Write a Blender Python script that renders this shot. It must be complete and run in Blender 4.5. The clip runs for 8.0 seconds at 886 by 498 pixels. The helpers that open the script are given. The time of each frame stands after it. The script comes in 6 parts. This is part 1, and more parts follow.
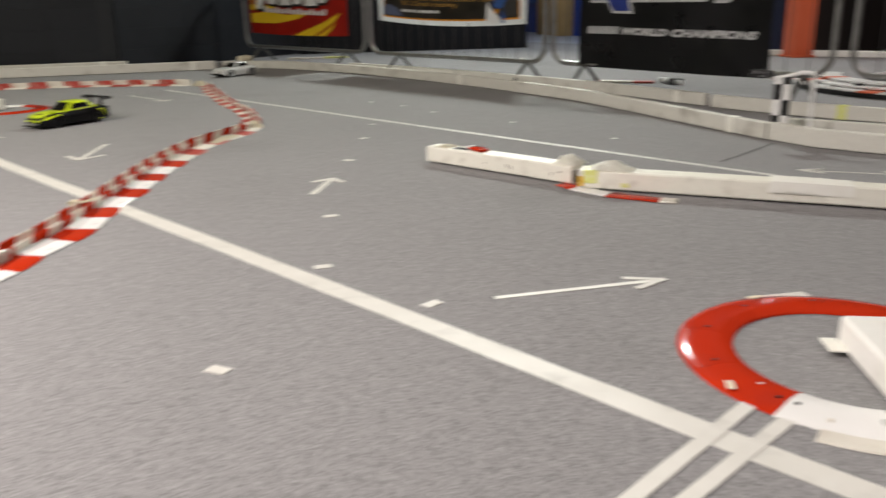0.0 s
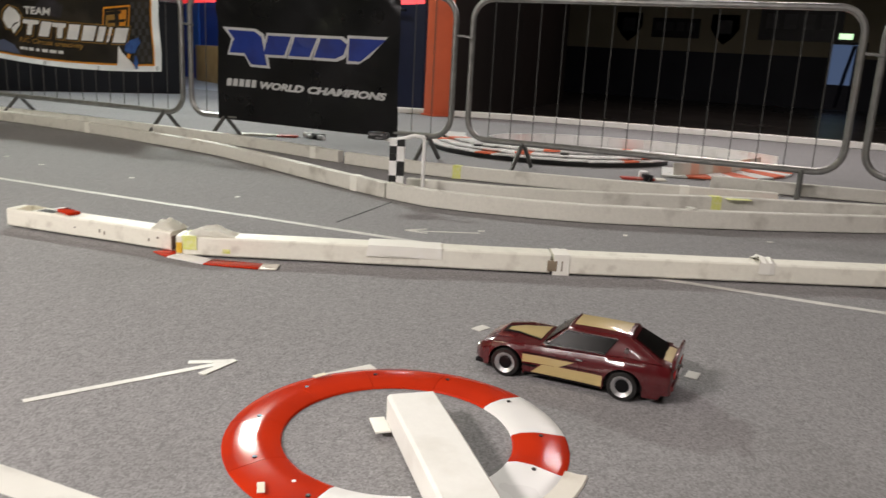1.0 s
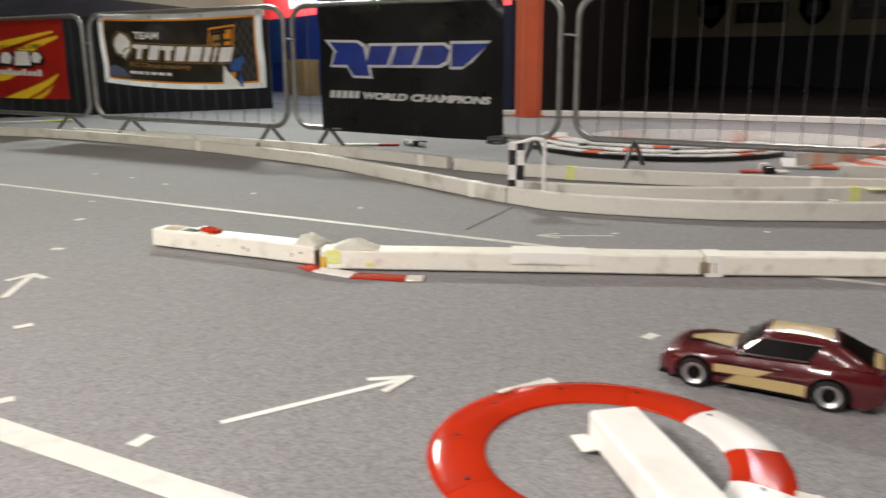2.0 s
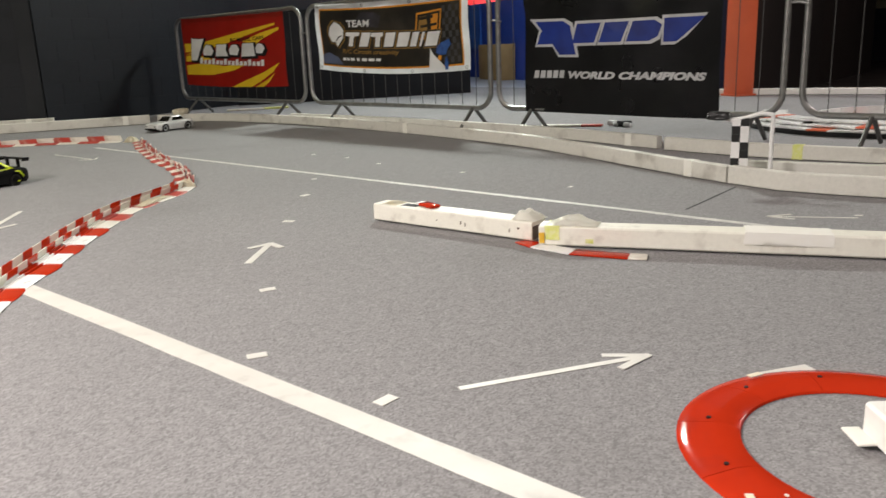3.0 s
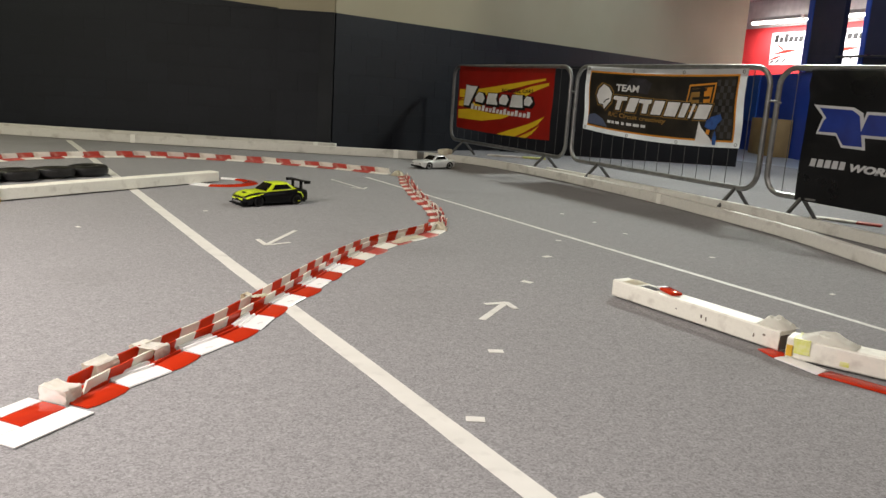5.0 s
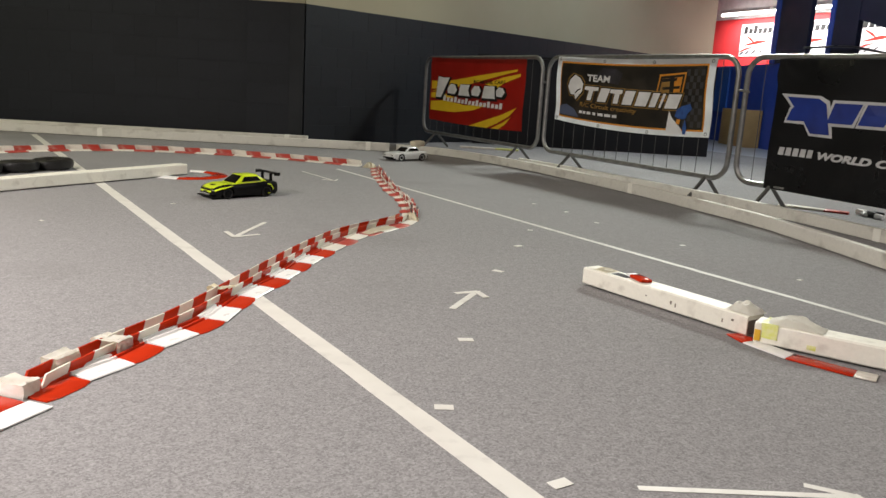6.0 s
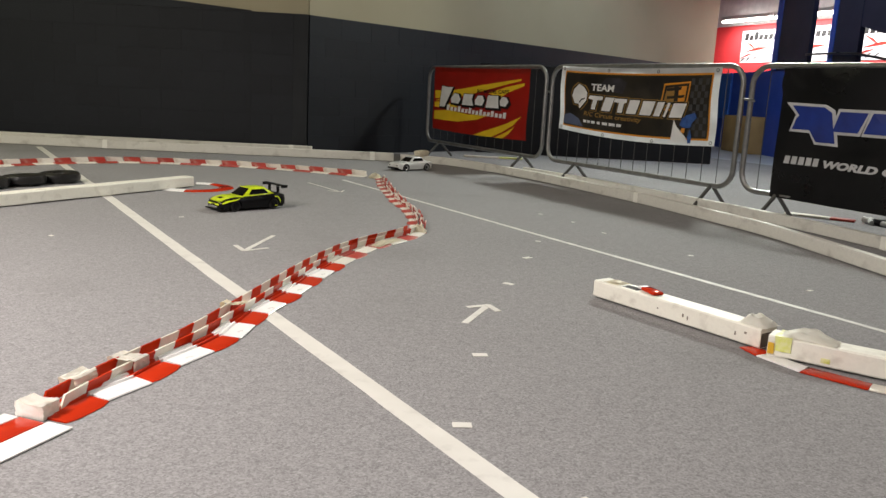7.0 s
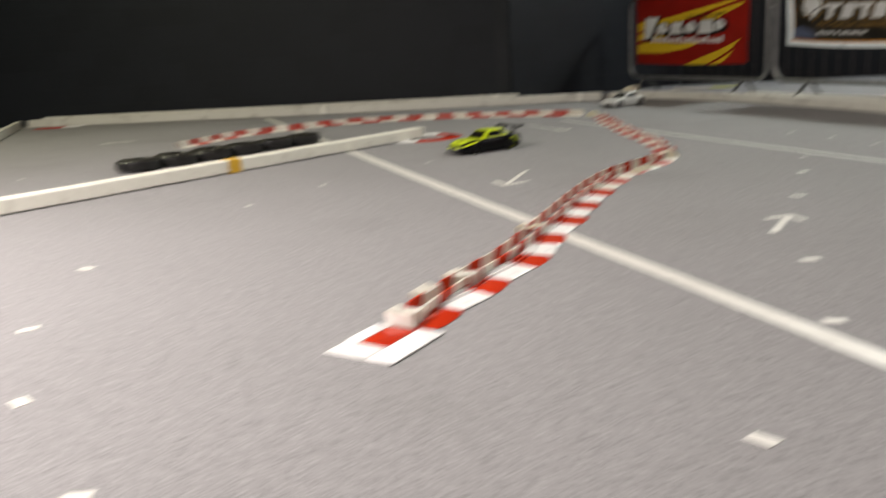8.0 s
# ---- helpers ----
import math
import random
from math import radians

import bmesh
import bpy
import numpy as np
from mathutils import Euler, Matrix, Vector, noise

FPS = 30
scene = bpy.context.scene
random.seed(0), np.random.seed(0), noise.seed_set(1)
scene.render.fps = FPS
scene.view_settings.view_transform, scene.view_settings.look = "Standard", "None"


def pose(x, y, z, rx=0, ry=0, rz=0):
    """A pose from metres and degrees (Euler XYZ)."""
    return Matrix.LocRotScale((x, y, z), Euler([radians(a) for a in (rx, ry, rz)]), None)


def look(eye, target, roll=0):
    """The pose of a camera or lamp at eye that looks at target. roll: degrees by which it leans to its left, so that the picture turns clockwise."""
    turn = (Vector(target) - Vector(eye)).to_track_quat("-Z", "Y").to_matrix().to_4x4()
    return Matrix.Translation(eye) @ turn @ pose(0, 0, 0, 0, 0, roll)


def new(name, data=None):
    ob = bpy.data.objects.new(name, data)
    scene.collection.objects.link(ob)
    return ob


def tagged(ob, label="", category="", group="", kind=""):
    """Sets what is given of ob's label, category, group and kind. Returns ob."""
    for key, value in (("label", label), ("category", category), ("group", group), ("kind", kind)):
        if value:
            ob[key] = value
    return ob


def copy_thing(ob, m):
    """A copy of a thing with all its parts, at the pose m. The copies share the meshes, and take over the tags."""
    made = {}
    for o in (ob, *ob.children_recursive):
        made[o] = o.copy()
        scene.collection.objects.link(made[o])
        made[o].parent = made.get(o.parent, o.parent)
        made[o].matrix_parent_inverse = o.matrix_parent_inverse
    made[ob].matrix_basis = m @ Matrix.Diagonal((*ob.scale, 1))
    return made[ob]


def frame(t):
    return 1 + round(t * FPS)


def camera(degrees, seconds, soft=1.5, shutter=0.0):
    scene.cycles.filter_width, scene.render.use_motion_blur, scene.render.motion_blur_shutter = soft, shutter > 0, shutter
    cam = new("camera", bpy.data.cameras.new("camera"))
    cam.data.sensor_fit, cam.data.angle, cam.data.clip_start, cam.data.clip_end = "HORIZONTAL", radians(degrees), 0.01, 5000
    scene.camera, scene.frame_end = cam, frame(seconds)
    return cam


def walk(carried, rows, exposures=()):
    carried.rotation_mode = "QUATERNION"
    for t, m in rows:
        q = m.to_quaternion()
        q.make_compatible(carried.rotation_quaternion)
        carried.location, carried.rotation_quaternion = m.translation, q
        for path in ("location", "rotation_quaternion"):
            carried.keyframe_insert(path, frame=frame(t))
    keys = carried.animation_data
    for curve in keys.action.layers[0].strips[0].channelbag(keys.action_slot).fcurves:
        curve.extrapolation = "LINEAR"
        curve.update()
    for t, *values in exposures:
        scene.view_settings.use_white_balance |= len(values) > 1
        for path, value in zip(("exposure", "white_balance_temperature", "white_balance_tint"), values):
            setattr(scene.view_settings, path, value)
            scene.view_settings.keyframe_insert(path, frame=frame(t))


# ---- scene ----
cam = camera(58.4, 8.0, soft=1.45, shutter=0.3)
PATH = [
    (0, (0.105, -0.025, 0.641), (1.332, 1.436, 0.042), -1.1),
    (0.2, (0.201, -0.069, 0.664), (1.607, 1.222, 0.068), -0.6),
    (0.5, (0.272, -0.136, 0.686), (1.858, 0.965, 0.164), 1.9),
    (1, (0.377, -0.143, 0.681), (2.113, 0.728, 0.206), 3.1),
    (1.2, (0.377, -0.132, 0.694), (2.139, 0.696, 0.232), 1.9),
    (1.5, (0.372, -0.096, 0.698), (2.132, 0.749, 0.264), 1.3),
    (2, (0.314, 0.069, 0.682), (1.955, 1.109, 0.207), -0.3),
    (2.2, (0.306, 0.151, 0.717), (1.865, 1.317, 0.259), -0.7),
    (3.3, (0.265, 0.187, 0.626), (1.541, 1.636, 0.105), -0.8),
    (3.5, (0.268, 0.209, 0.65), (1.511, 1.675, 0.1), 1.9),
    (4, (0.285, 0.25, 0.687), (1.434, 1.807, 0.182), 3.4),
    (4.5, (0.241, 0.199, 0.724), (1.136, 1.942, 0.32), 3.2),
    (4.7, (0.25, 0.174, 0.725), (1.122, 1.931, 0.334), 3.6),
    (5.8, (0.264, 0.161, 0.709), (1.181, 1.895, 0.32), 3.5),
    (6, (0.282, 0.171, 0.706), (1.213, 1.895, 0.305), 3.4),
    (6.5, (0.273, 0.177, 0.714), (1.225, 1.891, 0.319), 3.2),
    (7, (0.25, 0.188, 0.729), (1.179, 1.918, 0.345), 3.0),
    (7.5, (0.216, 0.221, 0.731), (1.108, 1.973, 0.365), 2.2),
    (7.6, (0.19, 0.256, 0.715), (1.06, 2.021, 0.359), 1.8),
    (7.8, (0.081, 0.286, 0.679), (0.834, 2.1, 0.302), -0.4),
    (8, (-0.101, 0.322, 0.606), (0.404, 2.195, 0.119), -3.5),
]
EXPOSURES = [(0.0, -0.33), (0.5, -0.53), (1.0, -0.2), (1.5, 0.0), (2.0, -0.04), (3.5, -0.12), (4.0, -0.1), (4.5, -0.36), (6.5, -0.35), (7.5, -0.38), (8.0, -0.47)]
walk(cam, [(t, look(eye, target, roll)) for t, eye, target, roll in PATH], EXPOSURES)

# ---- light ----
world = bpy.data.worlds.new("hall_air")
scene.world = world
world.use_nodes = True
world.node_tree.nodes["Background"].inputs[0].default_value = (0.75, 0.85, 1.0, 1)
world.node_tree.nodes["Background"].inputs[1].default_value = 0.02


# ---- materials ----
def surface(name, a, b=None, scale=6.0, rough=0.6, metal=0.0, bump=0.0, bump_scale=80.0, fine=0.0, fine_scale=120.0,
            stain=None, stain_amount=0.0, stain_scale=3.0, each=0.0, coat=0.0, rough_var=0.1, fleck=0.0, fleck_scale=260.0, spec=0.5):
    """Node material: two noises mix the colours, a third lays stains, a fourth the relief."""
    m = bpy.data.materials.new(name)
    m.use_nodes = True
    nt = m.node_tree
    n, l = nt.nodes, nt.links
    bs = n["Principled BSDF"]
    tc = n.new("ShaderNodeTexCoord")
    b = b or tuple(min(1, c * 0.8) for c in a)

    def noise_at(sc, detail=4.0):
        t = n.new("ShaderNodeTexNoise")
        t.inputs["Scale"].default_value = sc
        t.inputs["Detail"].default_value = detail
        l.new(tc.outputs["Object"], t.inputs["Vector"])
        return t

    def mix(fac, c1, c2):
        x = n.new("ShaderNodeMix")
        x.data_type = "RGBA"
        if hasattr(fac, "node"):
            l.new(fac, x.inputs[0])
        else:
            x.inputs[0].default_value = fac
        for sock, c in ((x.inputs[6], c1), (x.inputs[7], c2)):
            if hasattr(c, "node"):
                l.new(c, sock)
            else:
                sock.default_value = (*c, 1)
        return x.outputs[2]

    def ramp(sock, lo, hi):
        r = n.new("ShaderNodeMapRange")
        r.inputs[1].default_value, r.inputs[2].default_value = lo, hi
        l.new(sock, r.inputs[0])
        return r.outputs[0]

    big = noise_at(scale)
    col = mix(ramp(big.outputs[0], 0.3, 0.7), a, b)
    if fine:
        f = noise_at(fine_scale, 5.0)
        f.inputs["Roughness"].default_value = 0.75
        dark = tuple(c * (1 - fine) for c in a)
        light = tuple(min(1, c * (1 + fine)) for c in a)
        grain = mix(ramp(f.outputs[0], 0.32, 0.68), dark, light)
        col = mix(0.7, col, grain)
    if fleck:
        # short fibres of mixed tone in random cells, blurred by a finer noise
        cells = n.new("ShaderNodeTexVoronoi")
        cells.inputs["Scale"].default_value = fleck_scale
        l.new(tc.outputs["Object"], cells.inputs["Vector"])
        tone = n.new("ShaderNodeSeparateColor")
        l.new(cells.outputs["Color"], tone.inputs[0])
        both = n.new("ShaderNodeMath")
        both.operation = "MULTIPLY_ADD"
        both.inputs[1].default_value = 0.7
        l.new(tone.outputs[0], both.inputs[0])
        worm = n.new("ShaderNodeMath")
        worm.operation = "MULTIPLY"
        worm.inputs[1].default_value = 0.3
        l.new(ramp(noise_at(fleck_scale * 0.42, 3.0).outputs[0], 0.3, 0.7), worm.inputs[0])
        l.new(worm.outputs[0], both.inputs[2])
        shade = n.new("ShaderNodeMapRange")
        shade.inputs[3].default_value, shade.inputs[4].default_value = 1 - fleck, 1 + fleck
        l.new(both.outputs[0], shade.inputs[0])
        hs = n.new("ShaderNodeHueSaturation")
        l.new(shade.outputs[0], hs.inputs["Value"])
        l.new(col, hs.inputs["Color"])
        col = hs.outputs[0]
    if stain:
        s = noise_at(stain_scale, 6.0)
        amount = n.new("ShaderNodeMath")
        amount.operation = "MULTIPLY"
        amount.inputs[1].default_value = stain_amount
        l.new(ramp(s.outputs[0], 0.55, 0.72), amount.inputs[0])
        col = mix(amount.outputs[0], col, stain)
    if each:
        oi = n.new("ShaderNodeObjectInfo")
        hsv = n.new("ShaderNodeHueSaturation")
        mr = n.new("ShaderNodeMapRange")
        mr.inputs[3].default_value, mr.inputs[4].default_value = 1 - each, 1 + each
        l.new(oi.outputs["Random"], mr.inputs[0])
        l.new(mr.outputs[0], hsv.inputs["Value"])
        l.new(col, hsv.inputs["Color"])
        col = hsv.outputs[0]
    l.new(col, bs.inputs["Base Color"])
    bs.inputs["Metallic"].default_value = metal
    bs.inputs["Specular IOR Level"].default_value = spec
    rr = n.new("ShaderNodeMapRange")
    rr.inputs[3].default_value, rr.inputs[4].default_value = max(0.03, rough - rough_var), min(1, rough + rough_var)
    l.new(big.outputs[0], rr.inputs[0])
    l.new(rr.outputs[0], bs.inputs["Roughness"])
    if coat:
        bs.inputs["Coat Weight"].default_value = coat
        bs.inputs["Coat Roughness"].default_value = 0.06
    if bump:
        h = noise_at(bump_scale, 3.0)
        bp = n.new("ShaderNodeBump")
        bp.inputs["Strength"].default_value = bump
        bp.inputs["Distance"].default_value = 0.004
        l.new(h.outputs[0], bp.inputs["Height"])
        l.new(bp.outputs[0], bs.inputs["Normal"])
    return m


def glow(name, colour, strength):
    m = bpy.data.materials.new(name)
    m.use_nodes = True
    bs = m.node_tree.nodes["Principled BSDF"]
    bs.inputs["Base Color"].default_value = (*colour, 1)
    bs.inputs["Emission Color"].default_value = (*colour, 1)
    bs.inputs["Emission Strength"].default_value = strength
    return m


CARPET = surface("carpet", (0.262, 0.254, 0.259), (0.222, 0.215, 0.218), 1.3, 0.95, stain=(0.15, 0.145, 0.14), stain_amount=0.35, stain_scale=0.9, rough_var=0.03, fine=0.16, fine_scale=34, fleck=0.35, fleck_scale=250)
TAPE = surface("white_tape", (0.72, 0.70, 0.655), (0.65, 0.63, 0.585), 9, 0.55, 0, 0.15, 90, stain=(0.45, 0.43, 0.40), stain_amount=0.5, stain_scale=14)
TAPE_THIN = surface("worn_tape", (0.68, 0.66, 0.62), (0.52, 0.51, 0.49), 14, 0.6, 0, 0.15, 90, stain=(0.35, 0.34, 0.33), stain_amount=0.6, stain_scale=10)
MASKING = surface("masking_tape", (0.82, 0.76, 0.60), (0.74, 0.68, 0.52), 20, 0.6, 0, 0.5, 60)
PAINT = surface("white_paint", (0.89, 0.87, 0.77), (0.83, 0.80, 0.69), 3, 0.5, 0, 0.2, 45, 0.05, 60, (0.34, 0.29, 0.22), 0.3, 17, each=0.03)
PALE_TAPE = surface("pale_tape", (0.93, 0.92, 0.86), (0.90, 0.88, 0.80), 20, 0.5)
PAINT_CLEAN = surface("clean_white_paint", (0.90, 0.89, 0.85), (0.86, 0.85, 0.80), 3, 0.5, 0, 0.2, 45, 0.03, 60, (0.62, 0.58, 0.50), 0.25, 9)
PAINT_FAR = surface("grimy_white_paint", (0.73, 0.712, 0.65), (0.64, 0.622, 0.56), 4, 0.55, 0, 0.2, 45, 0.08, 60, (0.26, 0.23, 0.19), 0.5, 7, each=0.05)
RED = surface("red_plastic", (0.54, 0.034, 0.009), (0.45, 0.027, 0.008), 8, 0.11, 0, 0.16, 14, stain=(0.32, 0.03, 0.02), stain_amount=0.5, stain_scale=9, each=0.06, spec=0.09)
WHITE = surface("white_plastic", (0.90, 0.89, 0.88), (0.85, 0.84, 0.82), 8, 0.3, 0, 0.12, 30, stain=(0.5, 0.48, 0.45), stain_amount=0.25, stain_scale=11, each=0.03)
# Yellowed, stained white; its beige also carries the shade on the fins' near side.
FIN_WHITE = surface("yellowed_shaded_white_plastic", (0.84, 0.80, 0.70), (0.76, 0.72, 0.61), 9, 0.4, 0, 0.15, 40, stain=(0.52, 0.42, 0.30), stain_amount=0.4, stain_scale=12, each=0.05)
RED_OLD = surface("scuffed_red_plastic", (0.50, 0.05, 0.03), (0.40, 0.05, 0.035), 12, 0.42, 0, 0.2, 40, stain=(0.62, 0.50, 0.40), stain_amount=0.35, stain_scale=16, each=0.1)
WHITE_OLD = surface("scuffed_white_plastic", (0.80, 0.76, 0.68), (0.70, 0.66, 0.58), 12, 0.42, 0, 0.2, 40, stain=(0.40, 0.30, 0.22), stain_amount=0.5, stain_scale=13, each=0.06)
STEEL = surface("galvanised_steel", (0.34, 0.335, 0.325), (0.24, 0.24, 0.235), 18, 0.42, 0.85, 0.1, 90, stain=(0.3, 0.27, 0.23), stain_amount=0.4, stain_scale=12)
LEG_STEEL = surface("dull_dark_steel", (0.17, 0.165, 0.16), (0.11, 0.11, 0.105), 14, 0.5, 0.7)
WIRE = surface("dull_zinc_wire", (0.11, 0.11, 0.108), (0.075, 0.075, 0.075), 14, 0.65, 0.4)
NAVY = surface("navy_wall_paint", (0.0088, 0.0106, 0.0150), (0.0074, 0.0090, 0.0127), 1.2, 0.62, 0, 0.3, 40, 0.12, 30, (0.022, 0.026, 0.033), 0.3, 2.5, each=0.12, spec=0.35)
CREAM = surface("cream_wall_paint", (0.43, 0.388, 0.27), (0.39, 0.348, 0.238), 0.8, 0.8, 0, 0.12, 30)
MORTAR = surface("painted_mortar", (0.0080, 0.0100, 0.0140), (0.0070, 0.0088, 0.0120), 3, 0.7)
CEILING = surface("ceiling_board", (0.42, 0.40, 0.36), (0.36, 0.34, 0.31), 0.7, 0.9)
HALL_DARK = surface("dark_hall_wall", (0.026, 0.015, 0.012), (0.018, 0.011, 0.009), 0.5, 0.85)
BLACK = surface("black_vinyl", (0.0125, 0.0122, 0.0135), (0.009, 0.0088, 0.0098), 5, 0.30, 0, 1.0, 9)
RUBBER = surface("black_rubber", (0.014, 0.013, 0.0125), (0.010, 0.010, 0.010), 9, 0.33, 0, 0.3, 70)
SHOP_BLUE = surface("blue_shop_paint", (0.02, 0.06, 0.36), (0.016, 0.05, 0.30), 2, 0.5)
SHOP_RED = surface("red_shop_wall", (0.72, 0.045, 0.05), (0.66, 0.04, 0.045), 1.5, 0.6)
NAVY_POST = surface("dark_blue_post", (0.007, 0.009, 0.034), (0.005, 0.007, 0.026), 2, 0.5)
ORANGE = surface("orange_paint", (0.68, 0.13, 0.05), (0.60, 0.11, 0.042), 2, 0.5, stain=(0.42, 0.09, 0.04), stain_amount=0.4)
PLY = surface("plywood", (0.42, 0.27, 0.11), (0.34, 0.21, 0.085), 4, 0.7, 0, 0.2, 30)
GREY_METAL = surface("lamp_housing", (0.6, 0.6, 0.58), None, 4, 0.5)
TUBE = glow("tube_glow", (1.0, 0.97, 0.90), 9.0)
EXIT_GLOW = glow("exit_sign_glow", (0.62, 1.0, 0.55), 1.6)
DAY_GLOW = glow("daylight_door_glow", (0.20, 0.30, 0.55), 0.28)
HIVIS = surface("yellow_green_tape", (0.72, 0.76, 0.14), (0.80, 0.80, 0.42), 55, 0.5)
AMBER = surface("amber_tape", (0.75, 0.45, 0.03), (0.66, 0.38, 0.03), 10, 0.5)
PRINT_WHITE = surface("print_white", (0.80, 0.80, 0.80), None, 6, 0.4)
PRINT_GREY = surface("print_grey", (0.60, 0.60, 0.61), None, 6, 0.4)
PRINT_BLUE = surface("print_blue", (0.014, 0.045, 0.30), (0.010, 0.022, 0.17), 5, 0.35)
PRINT_RED = surface("print_red", (0.36, 0.022, 0.012), (0.30, 0.018, 0.010), 3, 0.4)
PRINT_YELLOW = surface("print_yellow", (0.80, 0.55, 0.02), (0.74, 0.48, 0.02), 5, 0.4)
PRINT_ORANGE = surface("print_orange", (0.68, 0.28, 0.02), (0.60, 0.23, 0.02), 5, 0.4)
PRINT_BROWN = surface("print_dark_brown", (0.010, 0.009, 0.008), (0.026, 0.020, 0.014), 5, 0.35, stain=(0.055, 0.046, 0.036), stain_amount=0.45, stain_scale=4.5)
PRINT_GOLD = surface("print_dull_gold", (0.36, 0.21, 0.05), (0.26, 0.14, 0.03), 9, 0.4)
PRINT_CHECK = surface("print_check_grey", (0.055, 0.055, 0.058), (0.04, 0.04, 0.042), 9, 0.4)
PRINT_BLACK = surface("print_black", (0.01, 0.01, 0.01), None, 6, 0.4)
MAROON = surface("maroon_car_paint", (0.088, 0.007, 0.009), (0.072, 0.0055, 0.0075), 9, 0.25, coat=0.9)
GOLD = surface("gold_car_paint", (0.52, 0.40, 0.18), (0.47, 0.36, 0.16), 9, 0.35, coat=0.6)
LEMON = surface("fluorescent_yellow_paint", (0.70, 0.86, 0.015), (0.64, 0.80, 0.012), 9, 0.3, coat=0.7)
CAR_BLACK = surface("black_car_paint", (0.006, 0.006, 0.007), None, 9, 0.3, coat=0.10, spec=0.15)
CAR_WHITE = surface("white_car_paint", (0.78, 0.78, 0.76), None, 9, 0.3, coat=0.7)
CAR_GLASS = surface("tinted_window", (0.007, 0.0065, 0.006), None, 9, 0.22, spec=0.07)
CHROME = surface("chrome", (0.75, 0.75, 0.75), None, 9, 0.18, 1.0)
ALLOY = surface("silver_rim", (0.62, 0.62, 0.63), None, 9, 0.32, 0.7)
LENS_RED = surface("red_lens", (0.35, 0.01, 0.01), None, 9, 0.2)
SOIL_LINE = surface("carpet_seam", (0.085, 0.085, 0.088), None, 9, 0.9)


# ---- building blocks ----
def thing(name, label, category, m=None, group="", kind=""):
    ob = new(name)
    ob.empty_display_size = 0.05
    if m is not None:
        ob.matrix_world = m
    return tagged(ob, label, category, group, kind)


def mesh_of(name, bm, material, smooth=True):
    me = bpy.data.meshes.new(name)
    bmesh.ops.recalc_face_normals(bm, faces=bm.faces)
    bm.to_mesh(me)
    bm.free()
    for mt in material if isinstance(material, (list, tuple)) else (material,):
        me.materials.append(mt)
    if smooth:
        me.polygons.foreach_set("use_smooth", [True] * len(me.polygons))
        me.set_sharp_from_angle(angle=radians(35))
    return me


def part(name, bm, material, parent, label="", smooth=True):
    ob = new(name, mesh_of(name, bm, material, smooth))
    ob.parent = parent
    return tagged(ob, label)


def piece(name, me, parent, m):
    ob = new(name, me)
    ob.parent = parent
    ob.matrix_basis = m
    return ob


def whole(name, bm, material, label, category, m=None, group="", kind="", smooth=True):
    ob = new(name, mesh_of(name, bm, material, smooth))
    if m is not None:
        ob.matrix_world = m
    return tagged(ob, label, category, group, kind)


def add_box(bm, x0, x1, y0, y1, z0, z1, bevel=0.0, segs=2):
    r = bmesh.ops.create_cube(bm, size=1)
    vs = r["verts"]
    for v in vs:
        v.co = Vector((x0 + (v.co.x + 0.5) * (x1 - x0), y0 + (v.co.y + 0.5) * (y1 - y0), z0 + (v.co.z + 0.5) * (z1 - z0)))
    if bevel:
        es = {e for v in vs for e in v.link_edges}
        bmesh.ops.bevel(bm, geom=list(es), offset=bevel, segments=segs, profile=0.5, affect="EDGES")
    return bm


def box(x0, x1, y0, y1, z0, z1, bevel=0.0, segs=2):
    return add_box(bmesh.new(), x0, x1, y0, y1, z0, z1, bevel, segs)


def add_cyl(bm, a, b, r, r2=None, segs=12, cap=True):
    a, b = Vector(a), Vector(b)
    d = b - a
    m = Matrix.Translation((a + b) / 2) @ d.to_track_quat("Z", "Y").to_matrix().to_4x4()
    bmesh.ops.create_cone(bm, cap_ends=cap, segments=segs, radius1=r, radius2=r if r2 is None else r2, depth=d.length, matrix=m)
    return bm


def spline(points, step):
    """Points along a Catmull-Rom curve at about even steps."""
    p = [Vector((x, y)) for x, y in points]
    p = [p[0] * 2 - p[1]] + p + [p[-1] * 2 - p[-2]]
    dense = []
    for i in range(1, len(p) - 2):
        for k in range(24):
            t = k / 24
            a, b, c, d = p[i - 1:i + 3]
            dense.append(0.5 * ((2 * b) + (c - a) * t + (2 * a - 5 * b + 4 * c - d) * t * t + (3 * b - a - 3 * c + d) * t ** 3))
    dense.append(p[-2])
    length = [0]
    for a, b in zip(dense, dense[1:]):
        length.append(length[-1] + (b - a).length)
    n = max(1, round(length[-1] / step))
    s = np.linspace(0, length[-1], n + 1)
    return list(zip(np.interp(s, length, [q.x for q in dense]), np.interp(s, length, [q.y for q in dense])))


def sweep(bm, path, section, closed_section=True, cap=True):
    """Sweeps a section [(side, up)] along 3D points; side is to the left of the way."""
    rings = []
    for i, q in enumerate(path):
        a, b = Vector(path[max(i - 1, 0)]), Vector(path[min(i + 1, len(path) - 1)])
        d = (b - a).normalized()
        left = Vector((-d.y, d.x, 0)).normalized() if abs(d.z) < 0.99 else Vector((0, 1, 0))
        up = d.cross(left)
        rings.append([bm.verts.new(Vector(q) + left * s + up * u) for s, u in section])
    n = len(section)
    for r0, r1 in zip(rings, rings[1:]):
        for k in range(n if closed_section else n - 1):
            bm.faces.new((r0[k], r0[(k + 1) % n], r1[(k + 1) % n], r1[k]))
    if cap and closed_section:
        bm.faces.new(rings[0])
        bm.faces.new(rings[-1])
    return bm


